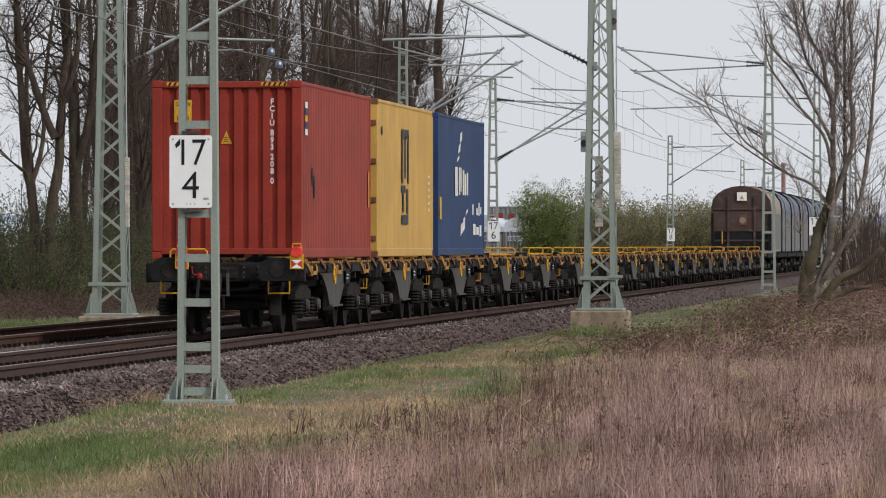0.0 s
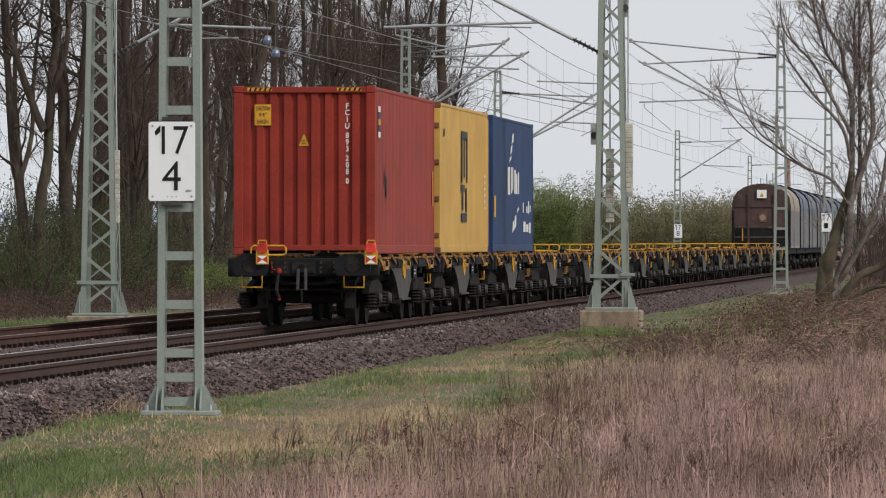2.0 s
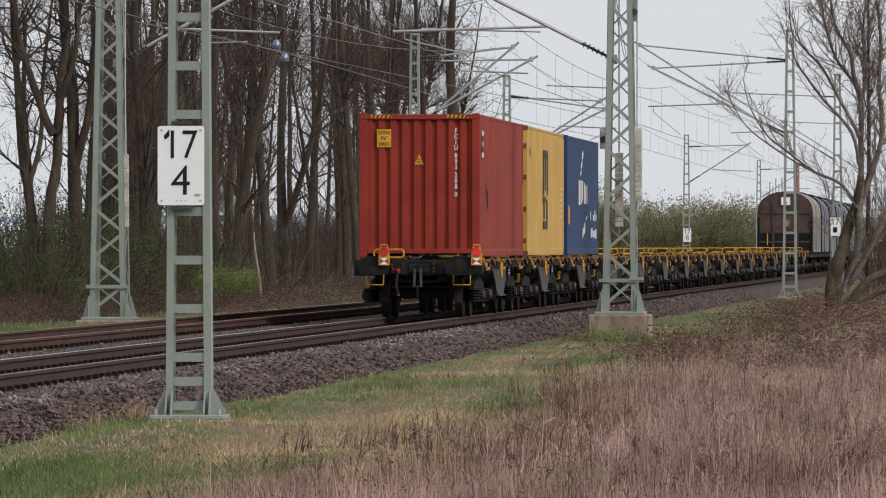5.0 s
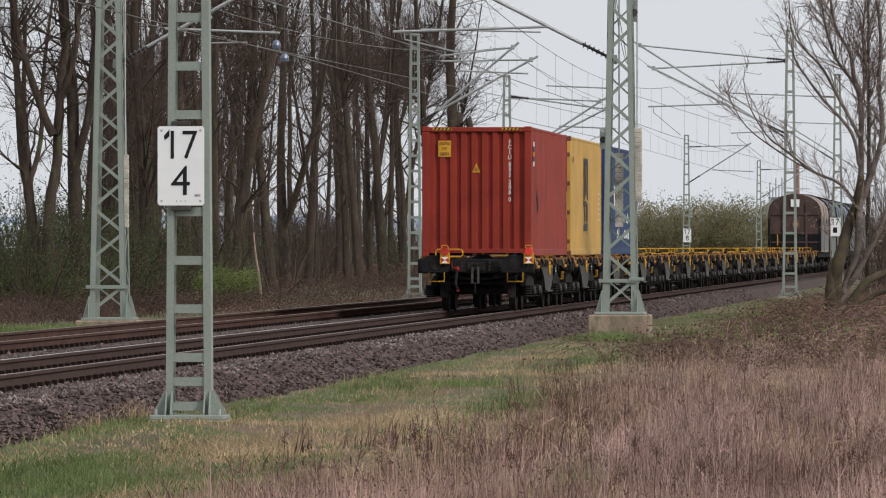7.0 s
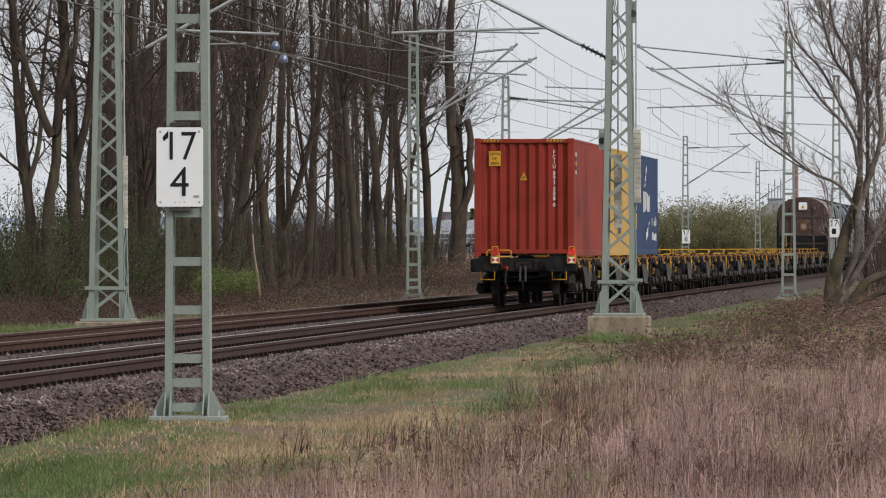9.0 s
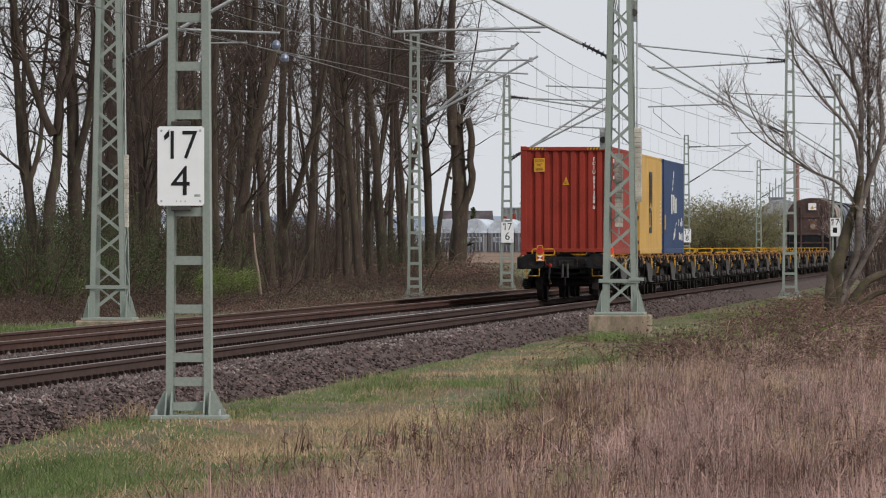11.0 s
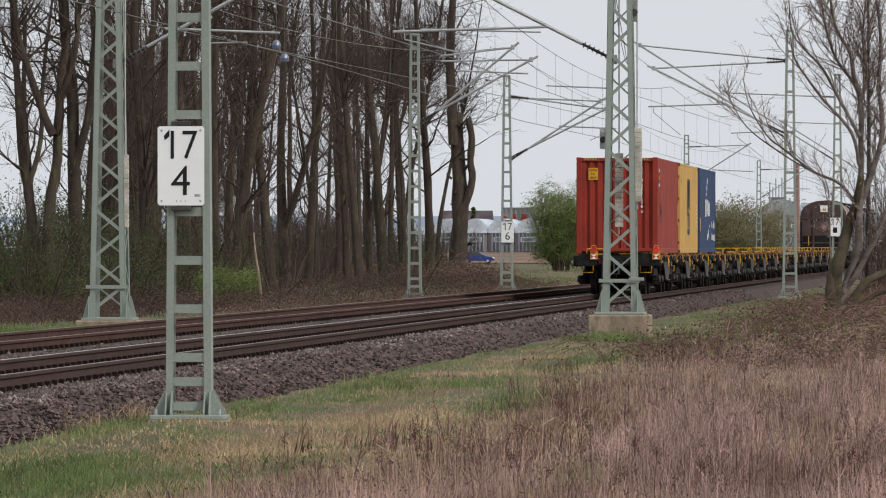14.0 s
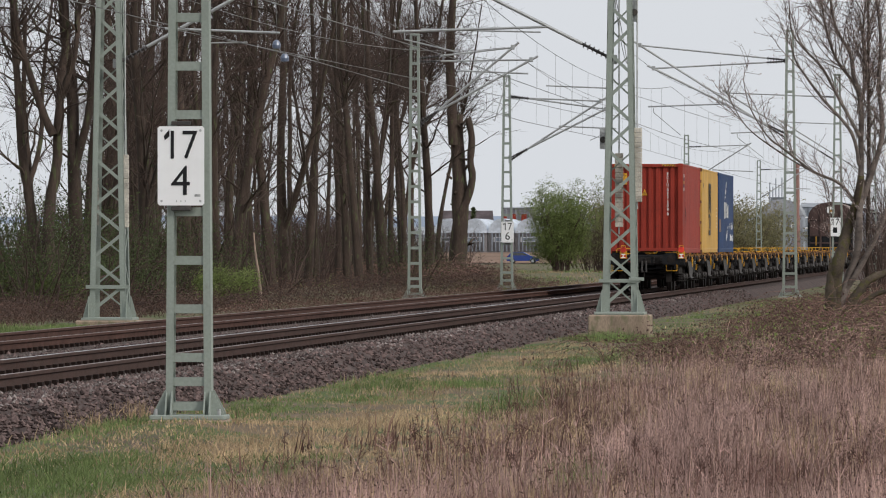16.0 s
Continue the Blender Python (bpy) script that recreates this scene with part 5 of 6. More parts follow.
crooked_tree("crooked forked bare tree leaning at the edge of the woods", 501,
             [([(0.0, -0.3), (-0.1, 1.1), (-0.26, 1.9), (-0.42, 3.0), (-0.56, 3.8), (-0.67, 5.2), (-0.8, 6.9), (-0.9, 9.5)], 0.13, 0.05)], pose(-23.9, 169, -0.25))
crooked_tree("bare tree with a forked mossy trunk at the woods", 502,
             [([(0.0, -0.3), (0.04, 1.2), (0.05, 2.2), (0.1, 3.0), (0.23, 3.8), (0.29, 4.9), (0.33, 6.0), (0.42, 6.9), (0.35, 9.8)], 0.13, 0.06),
              ([(0.16, 4.4), (-0.1, 5.0), (-0.5, 6.2), (-0.75, 7.1), (-0.95, 8.6)], 0.085, 0.04), ([(0.3, 5.2), (0.7, 6.3), (0.8, 7.6), (1.1, 9.4)], 0.07, 0.03)], pose(-23.8, 168.6, -0.25))
crooked_tree("dark bare tree wrapped in ivy at the woods", 503,
             [([(0.0, -0.3), (-0.1, 1.6), (-0.15, 2.6), (-0.2, 3.8), (-0.28, 5.9), (-0.45, 7.2), (-0.5, 10.0)], 0.17, 0.07), ([(-0.2, 3.6), (0.2, 5.0), (0.3, 6.6), (0.7, 9.0)], 0.09, 0.04)], pose(-23.2, 170.5, -0.25), 5)
crooked_tree("slender crooked bare tree among green shrubs", 504,
             [([(0.0, -0.3), (0.05, 1.8), (0.0, 3.5), (-0.15, 5.2), (-0.1, 7.6)], 0.09, 0.035), ([(0.0, 3.2), (0.3, 4.4), (0.36, 6.0), (0.6, 8.0)], 0.06, 0.025)], pose(-25.3, 176, -0.25))


def pollard():
    g = Growth(55)
    g.limb(g.wood, (0, 0, -0.3), (-0.03, 0, 1), 7.2, 0.42, 0.3, 8, 10, 0.03)
    g.limb(g.wood, (0, 0, -0.35), (0, 0, 1), 1.0, 0.75, 0.42, 2, 10, 0)
    spine(g.wood, *refine([(0.15, 0, 2.7), (0.5, 0, 3.4), (0.72, 0, 4.2), (0.62, 0, 5.0), (0.7, 0, 5.9), (0.52, 0, 6.7)], [0.2, 0.19, 0.17, 0.16, 0.15, 0.15]), 9, 3)
    for _ in range(16):
        g.limb(g.wood, (g.r.uniform(-0.3, 0.6), g.r.uniform(-0.3, 0.3), g.r.uniform(1, 6.5)), (g.r.gauss(0, 1), g.r.gauss(0, 1), 0.4), 0.35, 0.06, 0.03, 1, 5, 0)
    tall = spine(g.wood, *refine([(-0.15, 0.1, 5.6), (-0.22, 0.1, 7.6), (-0.3, 0.1, 9.4), (-0.18, 0.1, 11.2), (-0.05, 0.1, 13.5), (-0.1, 0.1, 16.0)], [0.24, 0.22, 0.2, 0.17, 0.12, 0.05]), 9, 5)
    for k in range(26):
        p, d, rr = tall[g.r.randrange(4, len(tall))]
        lb = g.limb(g.wood, p, g.side_dir(Vector((0, 0, 1)), g.r.uniform(0.5, 1.1)), g.r.uniform(0.8, 2.2), min(rr * 0.4, 0.04), 0.012, 4, 5, 0.17, 0.1)
        g.sprays(lb, 6, 0.9, 0.0115, 5, 3, 0.7)
    plant("pollarded_tree", "lopped thick tree with one cut side limb and bare crown", "tree", [("trunk", g.wood.mesh("trunk", M["bark"], True), ""), ("crown", g.twig.mesh("crown", M["twig"]), "")], pose(-25.42, 312, -0.15) @ Matrix.Diagonal((1, 1, 1.1, 1)))


pollard()
stick = Geo()
spine(stick, *refine([(0, 0, -0.1), (-0.05, 0, 0.6), (-0.16, 0, 1.3), (-0.22, 0, 2.0)], [0.045, 0.04, 0.032, 0.015]), 8, 4)
plant("dead_branch", "pale barkless dead stick leaning in the undergrowth", "branch", [("trunk", stick.mesh("trunk", M["dead_wood"], True), "")], pose(-22.4, 204, -0.15))

# undergrowth of the woods
SHRUBS = [shrub_meshes(300 + k, 2.6 + 0.5 * k, 3.0, 13, None, 0, 0, 9) for k in range(3)]
GREENS = [shrub_meshes(320 + k, 3.0, 3.2, 13, "leaf_dark", 0.032, 6, 9, 0.24) for k in range(2)]
for k in range(26):
    d = rnd.uniform(30, 58)
    s = 12300 * d / rnd.uniform(1180, 1640)
    plant("shrub", "bare brown undergrowth shrub in the woods", "shrub", SHRUBS[k % 3], pose(-d, s, ground_z(d, s), 0, 0, rnd.uniform(0, 360)) @ Matrix.Diagonal((1.3, 1.3, 1.25, 1)), "undergrowth shrubs")
for k in range(13):
    d = rnd.uniform(34, 50)
    s = 12300 * d / (1180 + 12 * k + rnd.uniform(-6, 6))
    plant("shrub", "bare brown undergrowth shrub in the woods", "shrub", SHRUBS[k % 3], pose(-d, s, ground_z(d, s), 0, 0, rnd.uniform(0, 360)) @ Matrix.Diagonal((1.9, 1.9, 1.5, 1)), "undergrowth shrubs")
for k, (d, u) in enumerate(((29, 1800), (31, 1765), (30, 1722), (32, 1690))):
    plant("shrub", "bare brown undergrowth shrub in the woods", "shrub", SHRUBS[k % 3], pose(-d, 12300 * d / u, -0.2, 0, 0, 50 * k) @ Matrix.Diagonal((1.2, 1.2, 1.3, 1)), "undergrowth shrubs")
for k, (d, u) in enumerate(((26.5, 1795), (27.5, 1770), (27.5, 1650))):
    plant("shrub", "dark green undergrowth shrub in the woods", "shrub", GREENS[k % 2], pose(-d, 12300 * d / u, -0.2, 0, 0, 70 * k) @ Matrix.Diagonal((1.2, 1.2, 1.3, 1)), "undergrowth shrubs")
for k in range(44):
    d = rnd.uniform(23.5, 55)
    u = rnd.uniform(1000, 1700)
    s = 12300 * d / u
    kind = SHRUBS[k % 3] if rnd.random() < 0.86 else GREENS[k % 2]
    lab = "bare brown undergrowth shrub in the woods" if kind in SHRUBS else "dark green undergrowth shrub in the woods"
    plant("shrub", lab, "shrub", kind, pose(-d, s, ground_z(d, s), 0, 0, rnd.uniform(0, 360)), "undergrowth shrubs")
for d, u in ((24.5, 1800), (24.0, 1780), (23.4, 1760), (23.2, 1722), (23.6, 1690), (23.4, 1640), (24.6, 1620), (24.2, 1590), (25.8, 1700), (25.5, 1745), (25, 1665), (24, 1430), (25, 1550)):
    plant("shrub", "green leafy shrub at the edge of the woods", "shrub", GREENS[0 if u > 1500 else 1], pose(-d, 12300 * d / u, -0.2, 0, 0, u % 360), "undergrowth shrubs")

BRIGHT = shrub_meshes(330, 1.3, 1.5, 14, "leaf", 0.028, 12, 9, 0.11)
for d, u in ((22.8, 1425), (22.7, 1412), (23.5, 1738)):
    plant("shrub", "small bright green leafing shrub at the woods", "shrub", BRIGHT, pose(-d, 12300 * d / u, -0.3, 0, 0, u % 360), "undergrowth shrubs")

# leafing bushes beyond the tracks
BUSH = [shrub_meshes(400, 6.2, 2.0, 44, "leaf", 0.052, 15, 15, 0.13)]
plant("bush", "large bush in fresh green leaf beside the tracks", "bush", BUSH[0], pose(-29.2, 440, -0.6))
plant("bush", "large bush with olive-brown budding twigs", "bush", shrub_meshes(410, 5.6, 2.8, 34, "leaf_olive", 0.06, 4, 14, 0.2), pose(-27.7, 452, -0.6))
HEDGE = [shrub_meshes(420 + k, 7.6, 7, 34, "leaf_olive", 0.105, 5, 11, 0.2) for k in range(3)]
for k in range(11):
    u = 760 - k * 30
    plant("bush", "olive-green budding bush of a trackside thicket", "bush", HEDGE[k % 3], pose(-(u * 700 / 12300), 690 + 12 * (k % 3), -1.2, 0, 0, 70 * k), "bushes of the far thicket")


def blossom_tree():
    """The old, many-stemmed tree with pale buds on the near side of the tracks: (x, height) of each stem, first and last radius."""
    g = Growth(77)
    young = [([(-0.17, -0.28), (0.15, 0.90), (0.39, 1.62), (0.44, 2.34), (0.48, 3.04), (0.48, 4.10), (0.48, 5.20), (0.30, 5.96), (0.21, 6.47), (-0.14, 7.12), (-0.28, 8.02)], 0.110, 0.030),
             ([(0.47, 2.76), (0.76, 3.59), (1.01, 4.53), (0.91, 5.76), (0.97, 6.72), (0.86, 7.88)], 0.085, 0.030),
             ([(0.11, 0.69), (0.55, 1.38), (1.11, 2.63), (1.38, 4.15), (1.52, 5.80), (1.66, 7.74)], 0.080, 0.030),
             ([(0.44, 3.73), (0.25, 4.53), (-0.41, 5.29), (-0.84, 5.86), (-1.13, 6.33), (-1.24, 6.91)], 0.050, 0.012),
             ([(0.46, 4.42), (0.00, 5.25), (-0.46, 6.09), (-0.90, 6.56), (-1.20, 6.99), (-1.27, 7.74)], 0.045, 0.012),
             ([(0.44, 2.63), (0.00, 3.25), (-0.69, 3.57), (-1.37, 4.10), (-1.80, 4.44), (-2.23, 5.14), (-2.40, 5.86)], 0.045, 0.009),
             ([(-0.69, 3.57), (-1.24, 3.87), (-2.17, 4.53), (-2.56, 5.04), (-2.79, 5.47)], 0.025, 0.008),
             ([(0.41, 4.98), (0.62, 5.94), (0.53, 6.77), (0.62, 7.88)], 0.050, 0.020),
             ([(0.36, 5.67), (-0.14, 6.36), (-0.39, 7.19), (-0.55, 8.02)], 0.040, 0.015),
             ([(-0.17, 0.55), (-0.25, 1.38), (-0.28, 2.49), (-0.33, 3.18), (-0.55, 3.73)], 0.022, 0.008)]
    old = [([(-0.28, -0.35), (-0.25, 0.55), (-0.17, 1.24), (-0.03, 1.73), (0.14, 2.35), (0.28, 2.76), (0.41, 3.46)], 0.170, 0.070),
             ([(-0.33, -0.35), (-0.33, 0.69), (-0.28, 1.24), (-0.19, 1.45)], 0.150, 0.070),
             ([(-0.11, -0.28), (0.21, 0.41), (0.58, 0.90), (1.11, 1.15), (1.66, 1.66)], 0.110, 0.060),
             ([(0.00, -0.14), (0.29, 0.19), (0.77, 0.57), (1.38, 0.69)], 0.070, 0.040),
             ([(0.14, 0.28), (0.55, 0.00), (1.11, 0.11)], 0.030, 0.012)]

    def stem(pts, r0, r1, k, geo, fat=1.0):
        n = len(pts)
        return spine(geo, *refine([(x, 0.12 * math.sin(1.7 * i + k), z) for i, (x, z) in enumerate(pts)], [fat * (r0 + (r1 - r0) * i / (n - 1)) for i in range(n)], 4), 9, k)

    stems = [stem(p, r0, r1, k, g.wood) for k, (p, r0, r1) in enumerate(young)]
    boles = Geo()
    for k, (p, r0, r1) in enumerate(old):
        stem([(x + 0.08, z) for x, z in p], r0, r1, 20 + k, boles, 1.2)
    for k in range(205):
        st = stems[k % len(stems)] if k < 75 else stems[(0, 1, 2, 7, 8)[k % 5]]
        i = g.r.randrange(len(st) // 4, len(st))
        p, d, rr = st[i]
        p = st[i - 1][0].lerp(p, g.r.random())
        e = g.side_dir(d, g.r.uniform(0.35, 1.0))
        e.z = abs(e.z) * 0.8 + 0.25
        lb = g.limb(g.wood, p, e, g.r.uniform(0.6, 1.7) * (1.0 if rr > 0.02 else 0.55), min(0.014, rr * 0.6), 0.006, 6, 5, 0.08, 0.07)
        g.tips += [q[0].lerp(b[0], g.r.random()) for q, b in zip(lb, lb[1:]) for _ in range(3)]
        g.sprays(lb, 6, 0.6, 0.007, 2, 3, 0.22)
    v, f = leaf_cloud([tuple(t) for t in g.tips], 0.017, 3, 0.018, 5)
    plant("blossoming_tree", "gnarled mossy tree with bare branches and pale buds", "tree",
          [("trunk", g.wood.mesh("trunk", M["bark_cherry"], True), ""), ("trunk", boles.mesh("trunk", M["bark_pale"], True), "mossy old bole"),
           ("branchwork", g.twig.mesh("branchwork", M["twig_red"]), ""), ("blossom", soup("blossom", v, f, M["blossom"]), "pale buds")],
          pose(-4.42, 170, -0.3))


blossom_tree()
for k, (d, s, sc) in enumerate(((4.6, 240, 1.6), (4.9, 256, 1.5), (5.0, 268, 1.8), (5.6, 285, 1.7), (5.2, 296, 1.9), (6.0, 312, 1.8), (5.8, 326, 2.0), (6.5, 338, 1.9))):
    plant("shrub", "tall bare brown shrub in the trackside thicket", "shrub", SHRUBS[k % 3], pose(-d, s, -0.6, 0, 0, 67 * k) @ Matrix.Diagonal((sc * 0.5, sc * 0.5, sc, 1)), "shrubs behind the old tree")
for k, (d, s, sc) in enumerate(((5.35, 240, 0.45),)):
    forest(d, s, sc, k + 1, "small dark bare tree in the trackside thicket", CLEAR)
for k in range(4):
    plant("bush", "olive-green budding bush of a trackside thicket", "bush", HEDGE[k % 3], pose(-(22.5 + 3.2 * k), 1180 + 9 * k, -0.9, 0, 0, 50 * k), "bushes of the far thicket")


# ---- low growth ----
def blades(n, area, height, width, lean, seed, keep=None, clump=1, spread=0.08):
    """Tapered, bent blades on the ground, in clumps that share a height and a lean. area: (d0, d1, s0, s1)."""
    r = np.random.default_rng(seed)
    m = n // clump
    d = r.uniform(area[0], area[1], m)
    s = 1 / (1 / area[2] + r.random(m) * (1 / area[3] - 1 / area[2]))     # denser where near
    if keep is not None:
        ok = keep(d, s, r)
        d, s = d[ok], s[ok]
    z = np.array([ground_z(a, b) for a, b in zip(d, s)]) - 0.02
    tall = np.array([0.75 + 0.9 * noise.noise((a * 0.8, b * 0.1, seed)) for a, b in zip(d, s)]) * r.uniform(0.7, 1.3, len(d))
    az = r.uniform(0, 2 * np.pi, len(d))
    d, s, z, tall, az = (np.repeat(q, clump) for q in (d, s, z, np.clip(tall, 0.5, 1.6), az))
    n = len(d)
    if clump > 1:
        d, s = d + r.normal(0, spread, n), s + r.normal(0, spread * 1.6, n)
    h = (height[0] + (height[1] - height[0]) * r.random(n) ** 1.4) * tall
    az = az + r.normal(0, 1.0, n)
    ln = np.abs(r.normal(0, lean, n)) * h
    wa = r.uniform(0, np.pi, n)
    w = width * r.uniform(0.5, 1.6, n) / 2
    root = np.stack([-d, s, z], 1)
    top = root + np.stack([np.cos(az) * ln, np.sin(az) * ln, h], 1)
    mid = root + np.stack([np.cos(az) * ln * 0.35, np.sin(az) * ln * 0.35, h * 0.55], 1)
    o = np.stack([np.cos(wa) * w, np.sin(wa) * w, 0 * w], 1)
    v = np.stack([root - o, root + o, mid + o * 0.75, mid - o * 0.75, top], 1).reshape(-1, 3)
    i = np.arange(n)[:, None] * 5
    f = np.concatenate([i, i + 1, i + 2, i, i + 2, i + 3, i + 3, i + 2, i + 4], 1).reshape(-1, 3)
    return v, f, top


def patch(scale, off, lo):
    def ok(d, s, r):
        k = np.array([noise.noise((a * scale, b * scale * 0.12, off)) for a, b in zip(d, s)])
        return k + r.normal(0, 0.12, len(d)) > lo
    return ok


def stuff(name, v, f, material, label, category):
    return tagged(new(name, soup(name, v, f, M[material])), label, category, "", "stuff")


def weed_edge(d, s, r):
    """The ragged border between the dead weeds and the short grass."""
    k = np.array([noise.noise((b * 0.12, 2.0, a * 0.1)) for a, b in zip(d, s)])
    return d + 0.9 * k + r.normal(0, 0.35, len(d)) < 4.9 + 0.012 * (s - 60)


def green_keep(d, s, r):
    """Green grass keeps to the strip beside the ballast, in patches."""
    k = np.array([noise.noise((a * 0.75, b * 0.06, 1.0)) for a, b in zip(d, s)])
    return 1.5 * k + 0.24 * (d - 7.3) + r.normal(0, 0.1, len(d)) > 0.0


def straw_keep(d, s, r):
    """Dry grass fills what the green patches leave."""
    k = np.array([noise.noise((a * 0.75, b * 0.06, 1.0)) for a, b in zip(d, s)])
    return 1.5 * k + 0.24 * (d - 7.3) + r.normal(0, 0.3, len(d)) < 0.36


v, f, _ = blades(108000, (4.8, 9.6, 43, 250), (0.04, 0.13), 0.010, 0.7, 21, green_keep, 10, 0.09)
stuff("green_grass", v, f, "grass", "short fresh green grass along the ballast", "grass")
v, f, _ = blades(84000, (4.4, 9.5, 43, 250), (0.03, 0.14), 0.009, 0.95, 22, straw_keep, 8, 0.13)
stuff("dry_grass", v, f, "straw", "dry straw-coloured grass tufts along the ballast", "grass")
v, f, _ = blades(34000, (5.2, 9.4, 45, 135), (0.03, 0.08), 0.013, 1.1, 43, None, 6, 0.16)
stuff("thatch_grass", v, f, "straw", "flattened short dry grass between the tufts", "grass")
v, f, tops = blades(104000, (0.0, 6.6, 42, 124), (0.1, 0.42), 0.0072, 0.32, 23, weed_edge, 8, 0.1)
stuff("dead_weeds", v, f, "weed", "dense dead reddish-brown weed stalks", "dead weeds")
v, f, _ = blades(17000, (0.0, 6.8, 42, 150), (0.12, 0.46), 0.0055, 0.28, 24, weed_edge, 6, 0.12)
stuff("straw_weeds", v, f, "straw", "pale dry stalks between the dead weeds", "dead weeds")
v, f, _ = blades(60000, (0.0, 7.4, 42, 130), (0.1, 0.42), 0.0066, 0.38, 37, lambda d, s, r: weed_edge(d - 0.5, s, r) & patch(0.45, 6.0, -0.05)(d, s, r), 7, 0.09)
stuff("dark_weeds", v, f, "weed_dark", "dark red-brown stems low in the dead weeds", "dead weeds")
v, f = leaf_cloud(tops[::8] * 1.0 - np.array((0, 0, 0.05)), 0.011, 3, 0.03, 25)
stuff("seed_heads", v, f, "leaf_dead", "withered leaves and seed heads on the weeds", "dead weeds")


v, f, _ = blades(14000, (0.3, 6.4, 47, 120), (0.1, 0.34), 0.009, 1.2, 42, patch(0.9, 12.0, 0.2), 40, 0.13)
stuff("straw_tufts", v, f, "straw", "matted tufts of pale dry grass in the weeds", "grass")
v, f, _ = blades(1700, (5.2, 8.4, 50, 130), (0.1, 0.36), 0.012, 0.35, 39, patch(0.6, 7.0, 0.1), 14, 0.07)
stuff("dock_stems", v, f, "weed_dark", "dark withered dock stems standing in the grass", "dead weeds")
v, f, _ = blades(9000, (19.05, 20.4, 122, 147), (0.05, 0.17), 0.014, 0.5, 29, None, 8, 0.1)
stuff("verge_grass", v, f, "grass", "narrow green grass verge beyond the tracks", "grass")
v, f, _ = blades(5000, (19.0, 36.0, 262, 470), (0.06, 0.2), 0.035, 0.6, 30, patch(0.12, 3.0, -0.1), 9, 0.35)
stuff("rough_grass", v, f, "straw", "rough dry grass between the tracks and the bushes", "grass")
v, f, _ = blades(9000, (19.0, 40.0, 262, 520), (0.1, 0.3), 0.035, 0.6, 36, patch(0.12, 5.0, -0.1), 9, 0.35)
stuff("meadow_grass", v, f, "grass", "green meadow grass between the tracks and the bushes", "grass")
v, f, _ = blades(420, (0.5, 6.0, 47, 110), (0.3, 0.7), 0.009, 0.4, 26, weed_edge, 2, 0.2)
stuff("pale_stalks", v, f, "weed", "thick pale leaning stalks in the weeds", "dead weeds")
v, f, _ = blades(700, (3.2, 3.55, 53.5, 57), (0.1, 0.26), 0.011, 0.4, 45, None, 20, 0.1)
stuff("green_tuft", v, f, "grass", "fresh green tuft among the dead weeds", "grass")
v, f, _ = blades(2400, (7.6, 9.2, 140, 146.4), (0.08, 0.3), 0.016, 0.4, 46, None, 16, 0.12)
stuff("foot_grass", v, f, "grass", "taller green grass at the foot of the concrete block", "grass")
v, f, _ = blades(2600, (10.25, 10.9, 78, 86), (0.06, 0.22), 0.01, 0.5, 27, None, 26, 0.09)
stuff("ballast_tuft", v, f, "grass", "pale green weeds rooted in the ballast", "weeds")
v, f, _ = blades(2600, (9.9, 10.6, 71, 79), (0.06, 0.25), 0.01, 0.6, 28, None, 26, 0.12)
stuff("ballast_weeds", v, f, "straw", "dry brown weeds rooted in the ballast", "weeds")


def tall_stalks(n, seed):
    """Dead, branched perennials that stand above the weeds."""
    g = Growth(seed)
    for _ in range(n):
        s = 1 / (1 / 47 + g.r.random() * (1 / 150 - 1 / 47))
        d = g.r.uniform(0.2, 5.2)
        st = g.limb(g.wood, (-d, s, ground_z(d, s) - 0.03), (g.r.gauss(0, 0.2), g.r.gauss(0, 0.2), 1), g.r.uniform(0.35, 0.62), 0.0035, 0.002, 3, 4, 0.06)
        for k in range(7):
            p, e, _r = st[g.r.randrange(2, 4)]
            g.limb(g.wood, p, g.side_dir(e, g.r.uniform(0.4, 1.0)), g.r.uniform(0.06, 0.15), 0.003, 0.002, 1, 3, 0.1)
    return g.wood.mesh("dead_perennials", M["weed"])


tagged(new("dead_perennials", tall_stalks(230, 61)), "dead branched perennials standing in the weeds", "dead weeds", "", "stuff")


def dock_plants(n, seed):
    """Withered docks: an upright stem with a dense, dark seed head."""
    g = Growth(seed)
    heads = []
    for _ in range(n):
        s = 1 / (1 / 48 + g.r.random() * (1 / 115 - 1 / 48))
        d = g.r.uniform(0.1, 5.6)
        st = g.limb(g.wood, (-d, s, ground_z(d, s) - 0.03), (g.r.gauss(0, 0.12), g.r.gauss(0, 0.12), 1), g.r.uniform(0.34, 0.6), 0.0045, 0.003, 3, 4, 0.07)
        for _ in range(g.r.randrange(2, 5)):
            p, e, _r = st[g.r.randrange(2, 4)]
            br = g.limb(g.wood, p, g.side_dir(e, g.r.uniform(0.3, 0.8)), g.r.uniform(0.05, 0.14), 0.003, 0.002, 1, 3, 0.1)
            heads += [tuple(br[0][0].lerp(br[1][0], q)) for q in (0.5, 1.0)]
    v, f = leaf_cloud(heads, 0.009, 9, 0.016, seed)
    stuff("dock_heads", v, f, "dock", "dark brown withered dock seed heads", "dead weeds")
    tagged(new("dock_stalks", g.wood.mesh("dock_stalks", M["weed_dark"])), "upright stems of withered docks", "dead weeds", "", "stuff")


dock_plants(130, 67)


